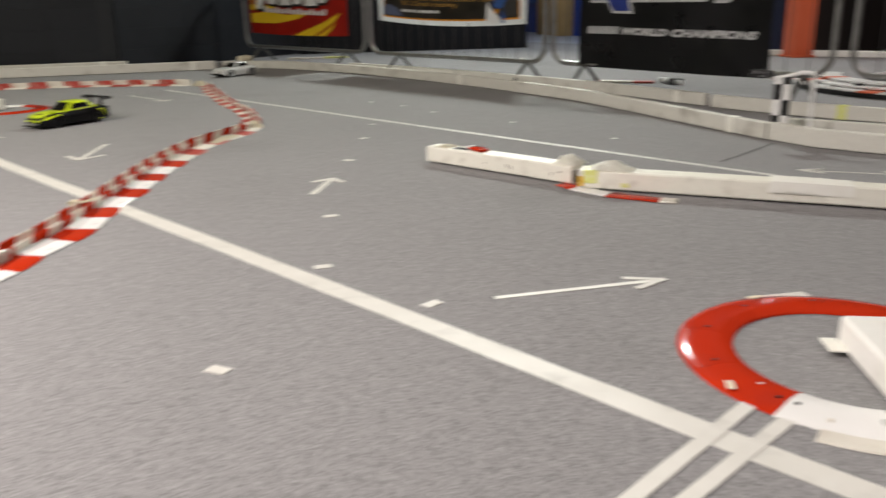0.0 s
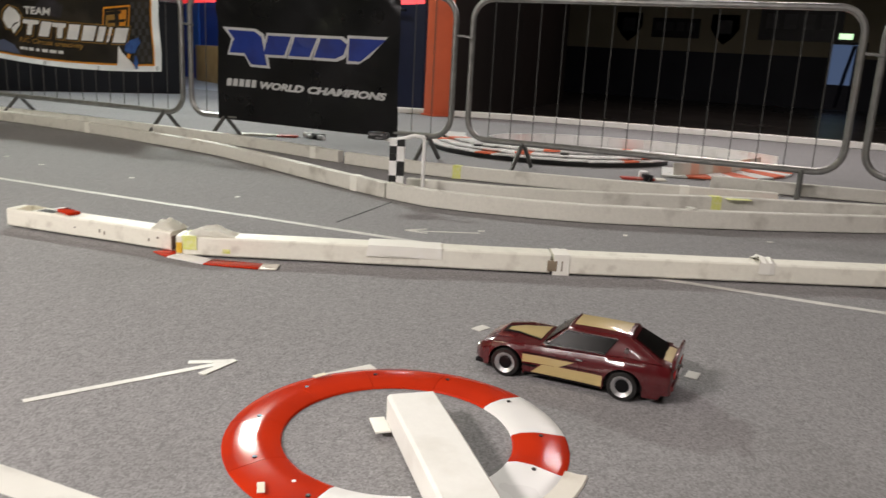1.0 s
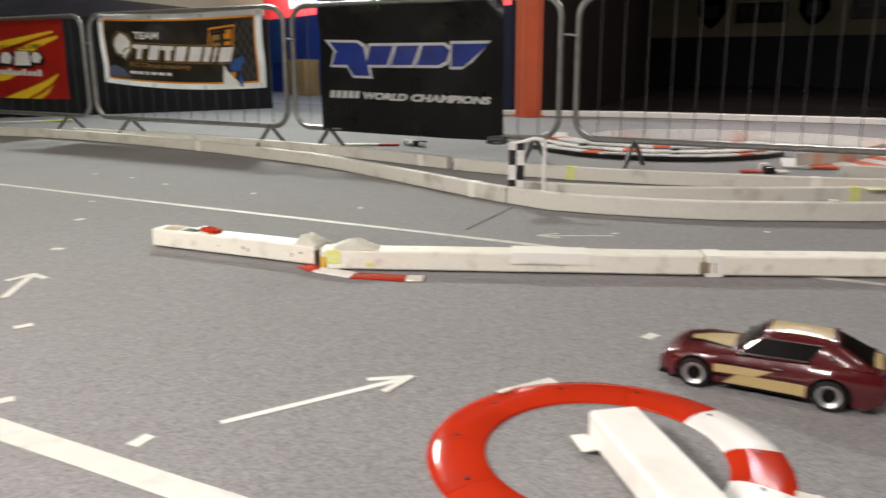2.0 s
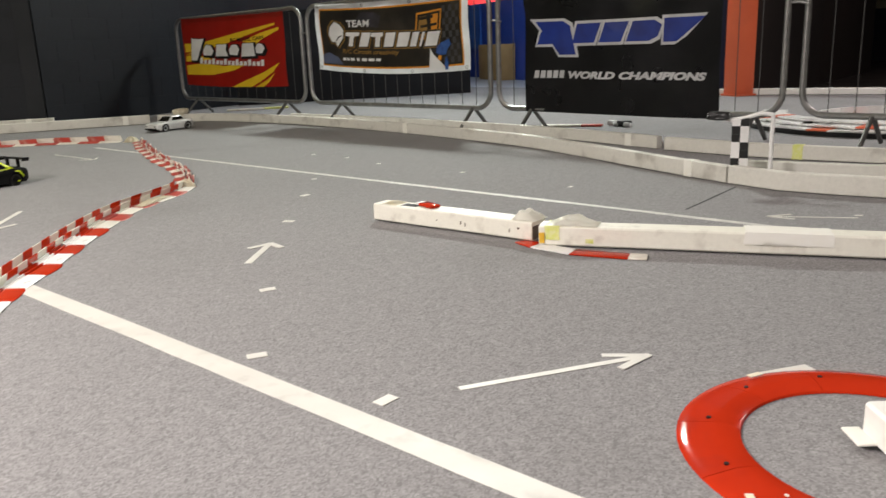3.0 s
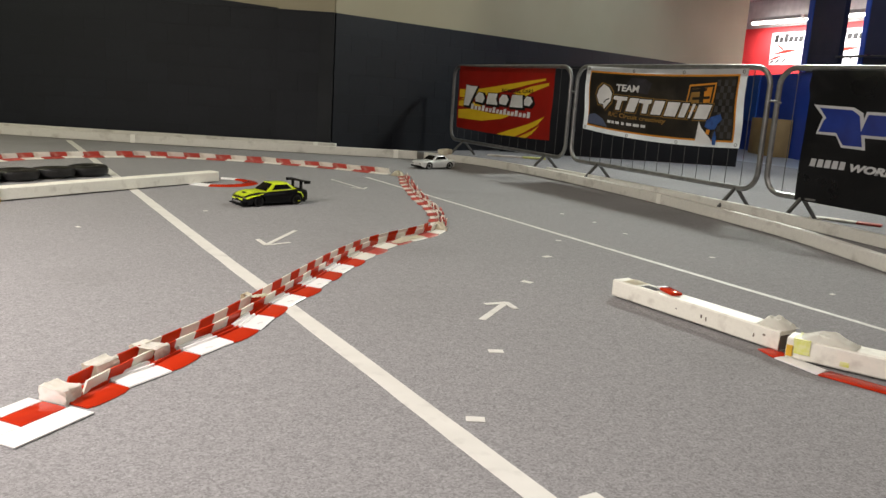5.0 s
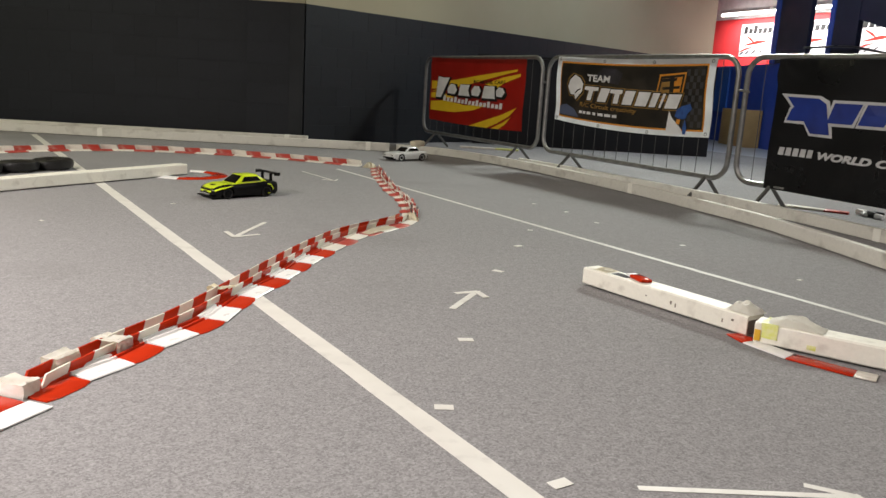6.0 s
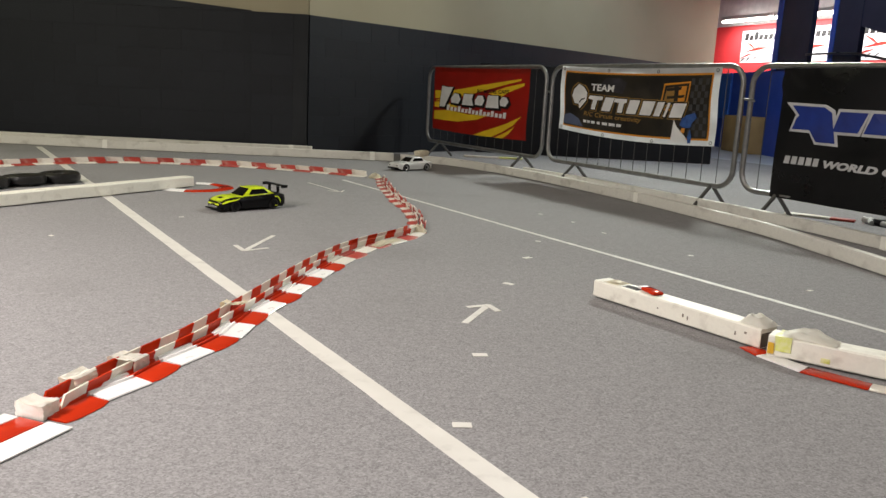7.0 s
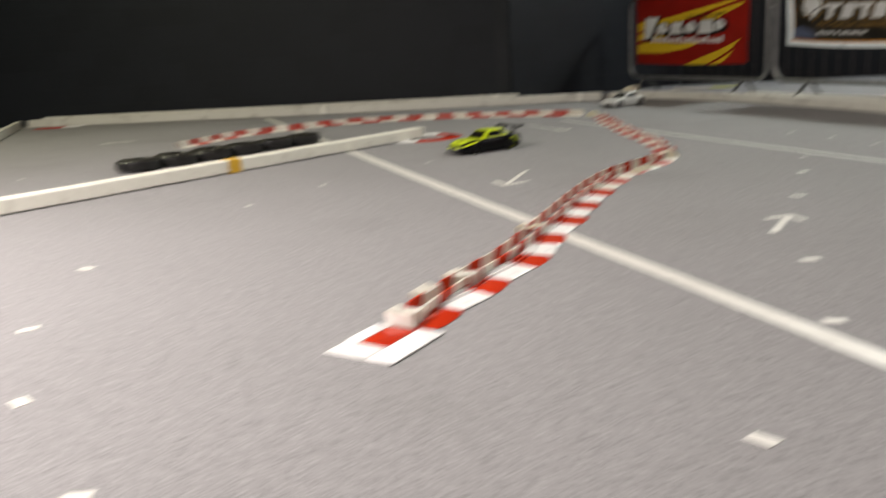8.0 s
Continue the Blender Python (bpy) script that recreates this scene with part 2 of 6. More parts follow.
def tube(bm, path, r, segs=8, closed=False):
    """A round tube along 3D points in any direction."""
    pts = [Vector(q) for q in path]
    n = len(pts)
    rings = []
    ref = Vector((0, 1, 0))
    for i, q in enumerate(pts):
        a = pts[(i - 1) % n] if closed else pts[max(i - 1, 0)]
        b = pts[(i + 1) % n] if closed else pts[min(i + 1, n - 1)]
        d = (b - a).normalized()
        u = d.cross(ref)
        if u.length < 0.2:
            u = d.cross(Vector((1, 0, 0)))
        u.normalize()
        w = d.cross(u)
        rings.append([bm.verts.new(q + (u * math.cos(t) + w * math.sin(t)) * r) for t in (2 * math.pi * k / segs for k in range(segs))])
    for i in range(n if closed else n - 1):
        r0, r1 = rings[i], rings[(i + 1) % n]
        for k in range(segs):
            bm.faces.new((r0[k], r0[(k + 1) % segs], r1[(k + 1) % segs], r1[k]))
    if not closed:
        bm.faces.new(rings[0])
        bm.faces.new(rings[-1])
    return bm


def frame_on_line(a, b):
    """A frame on the floor at a, its x along the line to b."""
    return pose(a[0], a[1], 0, 0, 0, math.degrees(math.atan2(b[1] - a[1], b[0] - a[0])))


def letters(text, size, spacing=1.0, shear=0.0, bold=0.0, depth=0.0006):
    """Built-in lettering as a bmesh, lying in x and z, facing -y, its left foot at the origin."""
    cu = bpy.data.curves.new("lettering", "FONT")
    cu.body, cu.size, cu.space_character, cu.shear, cu.offset, cu.extrude = text, size, spacing, shear, bold, depth
    cu.resolution_u = 3
    ob = bpy.data.objects.new("lettering", cu)
    scene.collection.objects.link(ob)
    bpy.context.view_layer.update()
    me = bpy.data.meshes.new_from_object(ob.evaluated_get(bpy.context.evaluated_depsgraph_get()))
    bpy.data.objects.remove(ob)
    bpy.data.curves.remove(cu)
    bm = bmesh.new()
    bm.from_mesh(me)
    bpy.data.meshes.remove(me)
    bm.transform(Matrix.Rotation(radians(90), 4, "X"))
    return bm


# ---- the hall ----
floor = whole("floor", box(-9, 9.3, -14, 26, -0.44, 0.0), CARPET, "grey speckled needle-felt carpet with scuffs", "floor", kind="structure", smooth=False)
whole("hall_floor", box(9.3, 42, -14, 26, -0.44, -0.32), surface("polished_dark_floor", (0.085, 0.070, 0.066), (0.045, 0.038, 0.036), 0.9, 0.3, 0, 0.08, 5), "dark polished hall floor beyond the carpet", "floor", kind="structure", smooth=False)
bm = bmesh.new()
shop_edge = [[bm.verts.new((x, y, z)) for x, y in ((9.3, 4.5), (18, 6.55), (18, 26), (9.3, 26))] for z in (-0.43, -0.002)]
for f_ in shop_edge:
    bm.faces.new(f_)
for k in range(4):
    bm.faces.new((shop_edge[0][k], shop_edge[0][(k + 1) % 4], shop_edge[1][(k + 1) % 4], shop_edge[1][k]))
whole("shop_floor", bm, surface("pale_vinyl", (0.34, 0.36, 0.40), (0.29, 0.31, 0.35), 1.5, 0.35), "pale bluish vinyl floor before the shop", "floor", kind="structure", smooth=False)
ceiling = whole("ceiling", box(-9, 42, -14, 26, 4.6, 4.75), CEILING, "pale hall ceiling boards", "ceiling", kind="structure", smooth=False)

DADO = 1.47
COURSE, BLOCK = 0.2095, 0.44


def block_wall(name, a, b, label, climb=0.0, top=4.6, thick=0.25):
    """A wall along a to b, painted navy up to the dado and cream above; the room lies on its right-hand side."""
    m = frame_on_line(a, b)
    n = (Vector(b) - Vector(a)).length
    root = thing(name, label, "wall", m, kind="structure")
    part("wall_core", box(0, n, -0.0042, thick, -0.4, DADO), MORTAR, root, smooth=False)
    edge = [(0, DADO + climb * n), (n, DADO + 0.002)]
    for name_, y0, zs, mt, what in (("upper_wall", 0.002, (*edge, (n, top), (0, top)), CREAM, "cream painted upper wall"), ("paint_band", -0.0058, (edge[1], edge[0], (0, DADO - 0.002)), NAVY, "")):
        if name_ == "paint_band" and not climb:
            continue
        bm = bmesh.new()
        two = [[bm.verts.new((s, y, z)) for s, z in zs] for y in (y0, thick)]
        for f_ in two:
            bm.faces.new(f_)
        for k in range(len(zs)):
            bm.faces.new((two[0][k], two[0][(k + 1) % len(zs)], two[1][(k + 1) % len(zs)], two[1][k]))
        part(name_, bm, mt, root, what, smooth=False)
    return root, n


WALLS = []
PIL_A, PIL_B = (2.43, 8.735), (2.97, 8.50)
WEST_END = (-3.2, 11.42)
wl, wl_len = block_wall("wall_west", WEST_END, (2.62, 8.725), "navy painted blockwork wall with cream upper part", climb=0.073)
WALLS.append((wl, wl_len))
wp, wp_len = block_wall("wall_pier", PIL_A, PIL_B, "navy painted blockwork pier with cream upper part", thick=0.2)
WALLS.append((wp, wp_len))
wn, wn_len = block_wall("wall_north", (2.99, 8.52), (12.4, 11.95), "navy painted blockwork wall with cream upper part")
WALLS.append((wn, wn_len))


def plain_wall(name, a, b, label, material=CREAM, top=4.6, thick=0.2, base=0.0):
    m = frame_on_line(a, b)
    return whole(name, box(0, (Vector(b) - Vector(a)).length, 0, thick, base, top), material, label, "wall", m, kind="structure", smooth=False)


plain_wall("wall_left", (-6.0, -10.0), (-3.2, 11.42), "navy painted side wall in shade", NAVY)
plain_wall("wall_back", (29.0, -10.0), (-6.0, -10.0), "dim cream rear wall", CREAM)

low = thing("wall_low", "low navy painted partition behind the barriers", "wall", frame_on_line((5.55, 9.30), (8.25, 7.80)), kind="structure")
part("panel", box(0, 3.09, 0, 0.10, 0.0, 1.12), NAVY, low, smooth=False)
part("capping", box(-0.0, 3.10, -0.012, 0.112, 1.123, 1.15, 0.004), NAVY, low, smooth=False)

# far end of the hall
NAVY_FAR = surface("navy_dado_paint", (0.030, 0.034, 0.050), (0.024, 0.027, 0.040), 0.8, 0.6)
far = thing("wall_far", "dim far hall wall, cream above a navy dado", "wall", frame_on_line((27.0, 24.0), (27.0, -10.0)), kind="structure")
part("lower_wall", box(0, 34, 0, 0.2, -0.32, 1.20), NAVY_FAR, far, smooth=False)
part("upper_wall", box(0, 34, 0.01, 0.2, 1.20, 4.6), CREAM, far, smooth=False)
plain_wall("wall_partition", (8.93, 4.34), (15.4, 5.9), "dark brown partition wall at the end of the shop", HALL_DARK, base=-0.32)
plain_wall("wall_recess", (15.4, 5.9), (20.0, 6.54), "dark brown partition wall", HALL_DARK, base=-0.32)


# ---- lamps under the ceiling ----
def ceiling_lamp(x, y, turn, watts, colour=(1.0, 0.94, 0.885), z=4.45, length=1.5):
    root = thing("ceiling_lamp", "unseen twin-tube fluorescent batten assumed on the hall ceiling", "lamp", pose(x, y, z, 0, 0, turn), group="hall ceiling lamps")
    bm = box(-length / 2, length / 2, -0.09, 0.09, 0.05, 0.15, 0.01)
    part("housing", bm, GREY_METAL, root)
    for s in (-0.05, 0.05):
        part("tube", add_cyl(bmesh.new(), (-length / 2 + 0.03, s, 0.03), (length / 2 - 0.03, s, 0.03), 0.013), TUBE, root)
    lamp = bpy.data.lights.new("lamp_light", "AREA")
    lamp.shape, lamp.size, lamp.size_y, lamp.energy, lamp.color = "RECTANGLE", length, 0.16, watts, colour
    ob = new("lamp_light", lamp)
    ob.parent = root
    ob.matrix_basis = pose(0, 0, 0.0)
    return root


WARM, PINKISH, GREENISH = (1.0, 0.90, 0.875), (1.0, 0.908, 0.872), (1.0, 0.97, 0.66)
# Unseen lamps; the last, at x 17, is added to lift the dim far hall.
for x, y, z, turn, w, tint in ((1.9, 3.9, 4.45, 10, 14, GREENISH), (-2.5, 2.3, 3.1, 80, 535, PINKISH), (-2.6, 7.4, 4.45, 80, 140, GREENISH), (8.0, 0.9, 3.4, 84, 110, WARM),
                               (-3.0, -0.6, 4.45, 80, 60, WARM), (2.4, -2.8, 4.45, 80, 66, WARM), (17.0, 2.0, 4.45, 0, 36, WARM)):
    lamp = ceiling_lamp(x, y, turn, w, tint, z=z)
    if z < 4.4:
        for s in (-0.6, 0.6):
            part("hanger", add_cyl(bmesh.new(), (s, 0, 0.15), (s, 0, 4.6 - z), 0.004, segs=6), GREY_METAL, lamp)


def flood_lamp(eye, target, watts):
    """A tilted batten at the edge of the hall ceiling that lights the track from beyond the barriers."""
    root = thing("flood_lamp", "tilted fluorescent floodlight under the hall ceiling", "lamp", look(eye, target))
    part("housing", box(-0.6, 0.6, -0.12, 0.12, 0.02, 0.14, 0.015), GREY_METAL, root)
    part("lit_panel", box(-0.56, 0.56, -0.09, 0.09, 0.008, 0.018), TUBE, root, smooth=False)
    part("stem", add_cyl(bmesh.new(), (0, 0, 0.14), (0, 0.12, 0.3), 0.012), GREY_METAL, root)
    lamp = bpy.data.lights.new("lamp_light", "AREA")
    lamp.shape, lamp.size, lamp.size_y, lamp.energy, lamp.color = "RECTANGLE", 0.8, 0.2, watts, (0.915, 0.965, 0.87)
    lamp.spread = radians(126)
    ob = new("lamp_light", lamp)
    ob.parent = root


flood_lamp((7.95, 7.3, 4.40), (1.2, 2.2, 0.0), 225)
# Unseen cool lamp added beside it to brighten the floor behind the barriers.
ceiling_lamp(8.2, 7.8, 64, 140, (0.80, 0.91, 1.0))


# ---- the shop behind the orange pillar ----
SHOP_A, SHOP_B = (12.35, 11.85), (8.75, 4.45)
SHOP_M = frame_on_line(SHOP_A, SHOP_B)
SHOP_N = (Vector(SHOP_B) - Vector(SHOP_A)).length
shop = thing("wall_shop_front", "blue painted shop front with open bays above a low wall", "wall", SHOP_M, kind="structure")
part("low_wall", box(0, 5.2, 0, 0.06, -0.32, 1.38), SHOP_BLUE, shop, smooth=False)
part("low_wall", box(5.2, SHOP_N, 0, 0.06, -0.32, 1.24), NAVY_POST, shop, smooth=False)
part("lintel", box(0.0, 5.16, -0.01, 0.08, 2.95, 4.6), NAVY_POST, shop, smooth=False)
bm = bmesh.new()
slope = [(5.16, 1.88), (5.98, 1.69), (SHOP_N, 1.66), (SHOP_N, 4.6), (5.16, 4.6)]
faces_ = [[bm.verts.new((s, y, z)) for s, z in slope] for y in (-0.01, 0.08)]
for f_ in faces_:
    bm.faces.new(f_)
for k in range(5):
    bm.faces.new((faces_[0][k], faces_[0][(k + 1) % 5], faces_[1][(k + 1) % 5], faces_[1][k]))
part("lintel", bm, NAVY_POST, shop, "dark slanting bulkhead", smooth=False)
for s0, s1, s2 in ((2.60, 2.78, 3.80), (4.40, 4.53, 5.16)):
    part("post_edge", box(s0, s1 - 0.003, -0.03, 0.05, 1.38, 2.95, 0.005), SHOP_BLUE, shop, smooth=False)
    part("post", box(s1, s2, -0.02, 0.05, 1.38, 2.95, 0.005), NAVY_POST, shop, "dark blue square post", smooth=False)
for s0, s1, mt in ((6.84, 6.92, SHOP_BLUE), (6.923, 7.11, NAVY_POST), (7.50, 7.64, SHOP_BLUE)):
    part("post", box(s0, s1, -0.02, 0.05, 1.24, 1.70, 0.005), mt, shop, "blue square post", smooth=False)
part("blue_panel", box(0.35, 1.0, -0.04, -0.004, 0.55, 1.38, 0.004), surface("bright_blue_panel", (0.03, 0.12, 0.48), None, 2, 0.45), shop, "bright blue panel", smooth=False)
# the inside stands at an angle to the front
INSIDE_M = pose(16.19, 13.80, 0, 0, 0, -95.9)
shop_room = thing("wall_shop_inside", "bright red shop interior wall", "wall", INSIDE_M, kind="structure")
part("back_wall", box(-3.6, 7.6, 0, 0.12, -0.32, 2.78), SHOP_RED, shop_room, smooth=False)
part("bulkhead", box(-3.6, 7.6, -0.03, 0.12, 2.78, 3.45), surface("shop_bulkhead_white", (0.72, 0.70, 0.68)), shop_room, smooth=False)
part("side_wall", box(-3.72, -3.6, -2.6, 0.12, -0.32, 3.45), SHOP_RED, shop_room, smooth=False)
bm = bmesh.new()
lid = [[bm.verts.new((x, y, z)) for x, y in ((12.35, 11.9), (16.5, 17.3), (15.3, 5.9), (8.95, 4.5))] for z in (3.45, 3.55)]
for f_ in lid:
    bm.faces.new(f_)
for k in range(4):
    bm.faces.new((lid[0][k], lid[0][(k + 1) % 4], lid[1][(k + 1) % 4], lid[1][k]))
bm.transform(INSIDE_M.inverted())
part("shop_ceiling", bm, surface("shop_ceiling_white", (0.75, 0.74, 0.72)), shop_room, smooth=False)
part("floor_cable", tube(bmesh.new(), [(3.8, -0.05, 1.58), (4.6, -0.06, 1.56), (5.2, -0.06, 1.53), (6.4, -0.07, 1.36), (7.9, -0.06, 1.17)], 0.016, 6), BLACK, shop, "black cable slung across the shop front")


def poster(s, z, w, h):
    root = thing("wall_poster", "white printed poster with red and black swooshes", "poster", INSIDE_M @ pose(s, -0.012, z), group="shop posters")
    part("sheet", box(0, w, 0, 0.008, 0, h), PRINT_WHITE, root, smooth=False)
    strokes = ((0.10, 0.34, 0.62, 0.46, 0.05, PRINT_RED), (0.10, 0.66, 0.34, 0.36, 0.035, PRINT_RED), (0.0, 0.14, 0.30, 0.30, 0.03, PRINT_RED), (0.3, 0.5, 0.8, 0.62, 0.03, PRINT_GREY),
               (0.62, 0.25, 0.95, 0.12, 0.015, PRINT_BLACK), (0.26, 0.06, 0.38, 0.22, 0.022, PRINT_BLACK), (0.14, 0.05, 0.24, 0.2, 0.028, PRINT_BLACK), (0.02, 0.04, 0.12, 0.15, 0.028, PRINT_BLACK), (0.45, 0.1, 0.5, 0.2, 0.02, PRINT_BLACK))
    for i, (u0, v0, u1, v1, t, mt) in enumerate(strokes):
        bm = bmesh.new()
        a, b = Vector((u0 * w, 0, v0 * h)), Vector((u1 * w, 0, v1 * h))
        n = Vector((-(b - a).z, 0, (b - a).x)).normalized() * t * h
        mid = (a + b) / 2 + n * 0.6
        vs = [bm.verts.new(v + Vector((0, -0.004 - 0.001 * i, 0))) for v in (a - n * 0.2, mid - n, b, mid + n, a + n * 0.4)]
        bm.faces.new(vs)
        part("print", bm, mt, root, smooth=False)
    for k in range(9):
        u0, top = 0.06 + 0.098 * k, (0.93, 0.86, 0.95, 0.86, 0.86, 0.86, 0.86, 0.95, 0.86)[k]
        bm = bmesh.new()
        bm.faces.new([bm.verts.new((w * u, -0.006, h * v)) for u, v in ((u0, 0.70), (u0 + 0.078, 0.70), (u0 + 0.092, top), (u0 + 0.014, top))])
        part("print_bar", bm, PRINT_BLACK, root, smooth=False)


for s in (-1.06, 0.67, 2.40, 4.13, 5.86):
    poster(s, 1.87, 1.62, 0.77)


def shop_lamp(s, y, watts):
    root = thing("shop_lamp", "bright fluorescent tube under the shop ceiling", "lamp", INSIDE_M @ pose(s, y, 2.83), group="shop lamps")
    part("housing", box(-0.82, 0.82, -0.06, 0.06, 0.04, 0.12, 0.008), GREY_METAL, root)
    part("tube", add_cyl(bmesh.new(), (-0.8, 0, 0), (0.8, 0, 0), 0.03), SHOP_TUBE, root)
    lamp = bpy.data.lights.new("lamp_light", "AREA")
    lamp.shape, lamp.size, lamp.size_y, lamp.energy, lamp.color = "RECTANGLE", 1.6, 0.1, watts, (1.0, 0.96, 0.93)
    ob = new("lamp_light", lamp)
    ob.parent = root
    ob.matrix_basis = pose(0, 0, -0.05)


SHOP_TUBE = glow("shop_tube_glow", (1, 0.98, 0.95), 22.0)
shop_lamp(-0.45, -0.5, 110)
shop_lamp(1.3, -0.5, 110)
shop_lamp(3.6, -0.5, 110)
shop_lamp(5.9, -0.5, 110)

whole("plywood_board", box(1.56, 2.62, -0.30, -0.02, 0.0, 0.62, 0.006), PLY, "bare plywood box standing before the blue wall", "box", SHOP_M)

pillar = thing("pillar", "square orange painted steel pillar", "pillar", pose(8.52, 4.12, 0, 0, 0, -30), kind="structure")
part("shaft", box(-0.11, 0.11, -0.11, 0.11, 0.0, 4.6, 0.012), ORANGE, pillar)
part("foot_plate", box(-0.13, 0.13, -0.13, 0.13, 0.0, 0.02, 0.004), ORANGE, pillar)

# exit door and posters on the far wall
FAR_M = frame_on_line((27.0, 24.0), (27.0, -10.0))
exit_door = thing("exit_door", "open exit doorway with bluish light inside", "door", FAR_M @ pose(24.0 - 0.345, -0.02, -0.32), kind="structure")
part("door_frame", add_box(add_box(box(-0.50, -0.42, -0.03, 0.02, 0, 1.9), 0.42, 0.50, -0.03, 0.02, 0, 1.9), -0.50, 0.50, -0.03, 0.02, 1.9, 1.98), PRINT_BLACK, exit_door, smooth=False)
part("door_leaf", box(-0.42, 0.42, -0.012, 0.01, 0.02, 1.9), DAY_GLOW, exit_door, "pale blue glazed door leaf", smooth=False)
part("door_bar", tube(bmesh.new(), [(-0.12, -0.03, 0.1), (0.0, -0.03, 1.0), (0.16, -0.03, 1.88)], 0.05), NAVY_POST, exit_door)
part("door_bar", tube(bmesh.new(), [(0.22, -0.03, 0.1), (0.22, -0.03, 1.0), (0.24, -0.03, 1.88)], 0.035), NAVY_POST, exit_door)
part("kick_panel", box(-0.42, 0.42, -0.02, -0.014, 0.02, 0.75), NAVY_POST, exit_door, smooth=False)
sign = thing("exit_sign", "lit green emergency exit sign", "sign", FAR_M @ pose(24.0 - 0.456, -0.03, 1.70))
part("case", box(-0.21, 0.21, -0.06, 0.02, 0, 0.22, 0.01), GREY_METAL, sign)
part("lit_panel", box(-0.18, 0.18, -0.068, -0.062, 0.03, 0.19), EXIT_GLOW, sign, smooth=False)


def far_poster(s, z, w, h, shape):
    root = thing("wall_poster", "dim dark poster on the far wall", "poster", FAR_M @ pose(s, -0.03, z))
    if shape == "shield":
        bm = bmesh.new()
        outline = [(-0.5, 0.5), (0.5, 0.5), (0.52, 0.0), (0.3, -0.35), (0.0, -0.6), (-0.3, -0.35), (-0.52, 0.0)]
        front = [bm.verts.new((u * w, 0, v * h)) for u, v in outline]
        bm.faces.new(front)
        bmesh.ops.solidify(bm, geom=bm.faces[:], thickness=0.02)
        part("shield", bm, HALL_DARK, root, smooth=False)
        part("shield_core", box(-w * 0.25, w * 0.25, -0.03, -0.02, -h * 0.2, h * 0.3), PRINT_CHECK, root, smooth=False)
    else:
        part("sheet", box(-w / 2, w / 2, 0, 0.02, -h / 2, h / 2), PRINT_BLACK, root, smooth=False)
        bm = bmesh.new()
        for k in range(4):
            add_box(bm, -w * 0.42 + k * w * 0.22, -w * 0.42 + k * w * 0.22 + w * 0.15, -0.01, -0.002, -h * 0.15, h * 0.3)
        part("print_bar", bm, PRINT_CHECK, root, smooth=False)


far_poster(24 - 6.85, 1.93, 0.82, 0.82, "shield")
far_poster(24 - 3.86, 1.93, 0.82, 0.82, "shield")
far_poster(24 - 5.36, 1.9, 1.5, 0.6, "sheet")
far_poster(24 - 1.72, 2.12, 2.3, 0.97, "sheet")


# ---- crowd barriers ----
def round_rect(x0, x1, z0, z1, r, n=6):
    pts = []
    for cx, cz, a0 in ((x1 - r, z1 - r, 0), (x0 + r, z1 - r, 90), (x0 + r, z0 + r, 180), (x1 - r, z0 + r, 270)):
        for k in range(n + 1):
            a = radians(a0 + 90 * k / n)
            pts.append((cx + r * math.cos(a), 0, cz + r * math.sin(a)))
    return pts


def crowd_barrier(a, b, legs, wires=14):
    m = frame_on_line(a, b)
    n = (Vector(b) - Vector(a)).length
    root = thing("crowd_barrier", "galvanised steel crowd barrier with thin upright bars", "barrier", m, group="crowd barriers along the track")
    part("tube_frame", tube(bmesh.new(), round_rect(0, n, 0.17, 1.03, 0.13), 0.019, 10, True), STEEL, root)
    wire = mesh_of("upright_bar", add_cyl(bmesh.new(), (0, 0, 0.17), (0, 0, 1.03), 0.0027, segs=6, cap=False), WIRE)
    for k in range(wires):
        piece("upright_bar", wire, root, pose(n * (k + 1) / (wires + 1), 0, 0))
    for s, turn in legs:
        leg = thing("leg", "", "", None)
        leg.parent = root
        leg.matrix_basis = pose(s, 0, 0, 0, 0, turn)
        for sign_ in (-1, 1):
            bm = tube(bmesh.new(), [(sign_ * 0.155, 0, 0.013), (sign_ * 0.02, 0, 0.155), (sign_ * 0.012, 0, 0.168)], 0.014, 8)
            part("strut", bm, LEG_STEEL, leg)
    bm = tube(bmesh.new(), [(n + 0.0, 0, 0.80), (n + 0.06, -0.005, 0.80), (n + 0.11, 0, 0.79)], 0.008, 6)
    part("hook", bm, STEEL, root)
    return root


def strut_fix():
    for ob in list(bpy.data.objects):
        if ob.name.split(".")[0] == "leg" and ob.data is None:
            for key in ("label", "category", "group", "kind"):
                if key in ob:
                    del ob[key]


BAR_Y = ((4.60, 8.85), (4.66, 6.51))
BAR_T = ((4.66, 6.41), (4.74, 4.235))
BAR_R = ((4.77, 4.18), (4.92, 2.13))
BAR_C = ((5.00, 2.05), (5.15, -0.12))
BAR_D = ((5.17, -0.22), (5.32, -2.38))
crowd_barrier(*BAR_Y, ((0.33, 84), (2.03, 80)), 13)
crowd_barrier(*BAR_T, ((0.42, 82), (2.0, 86)), 14)
crowd_barrier(*BAR_R, ((0.3, 80), (1.9, 84)), 14)
crowd_barrier(*BAR_C, ((0.38, 84), (1.98, 88)), 14)
crowd_barrier(*BAR_D, ((0.4, 80), (1.9, 86)), 14)
strut_fix()


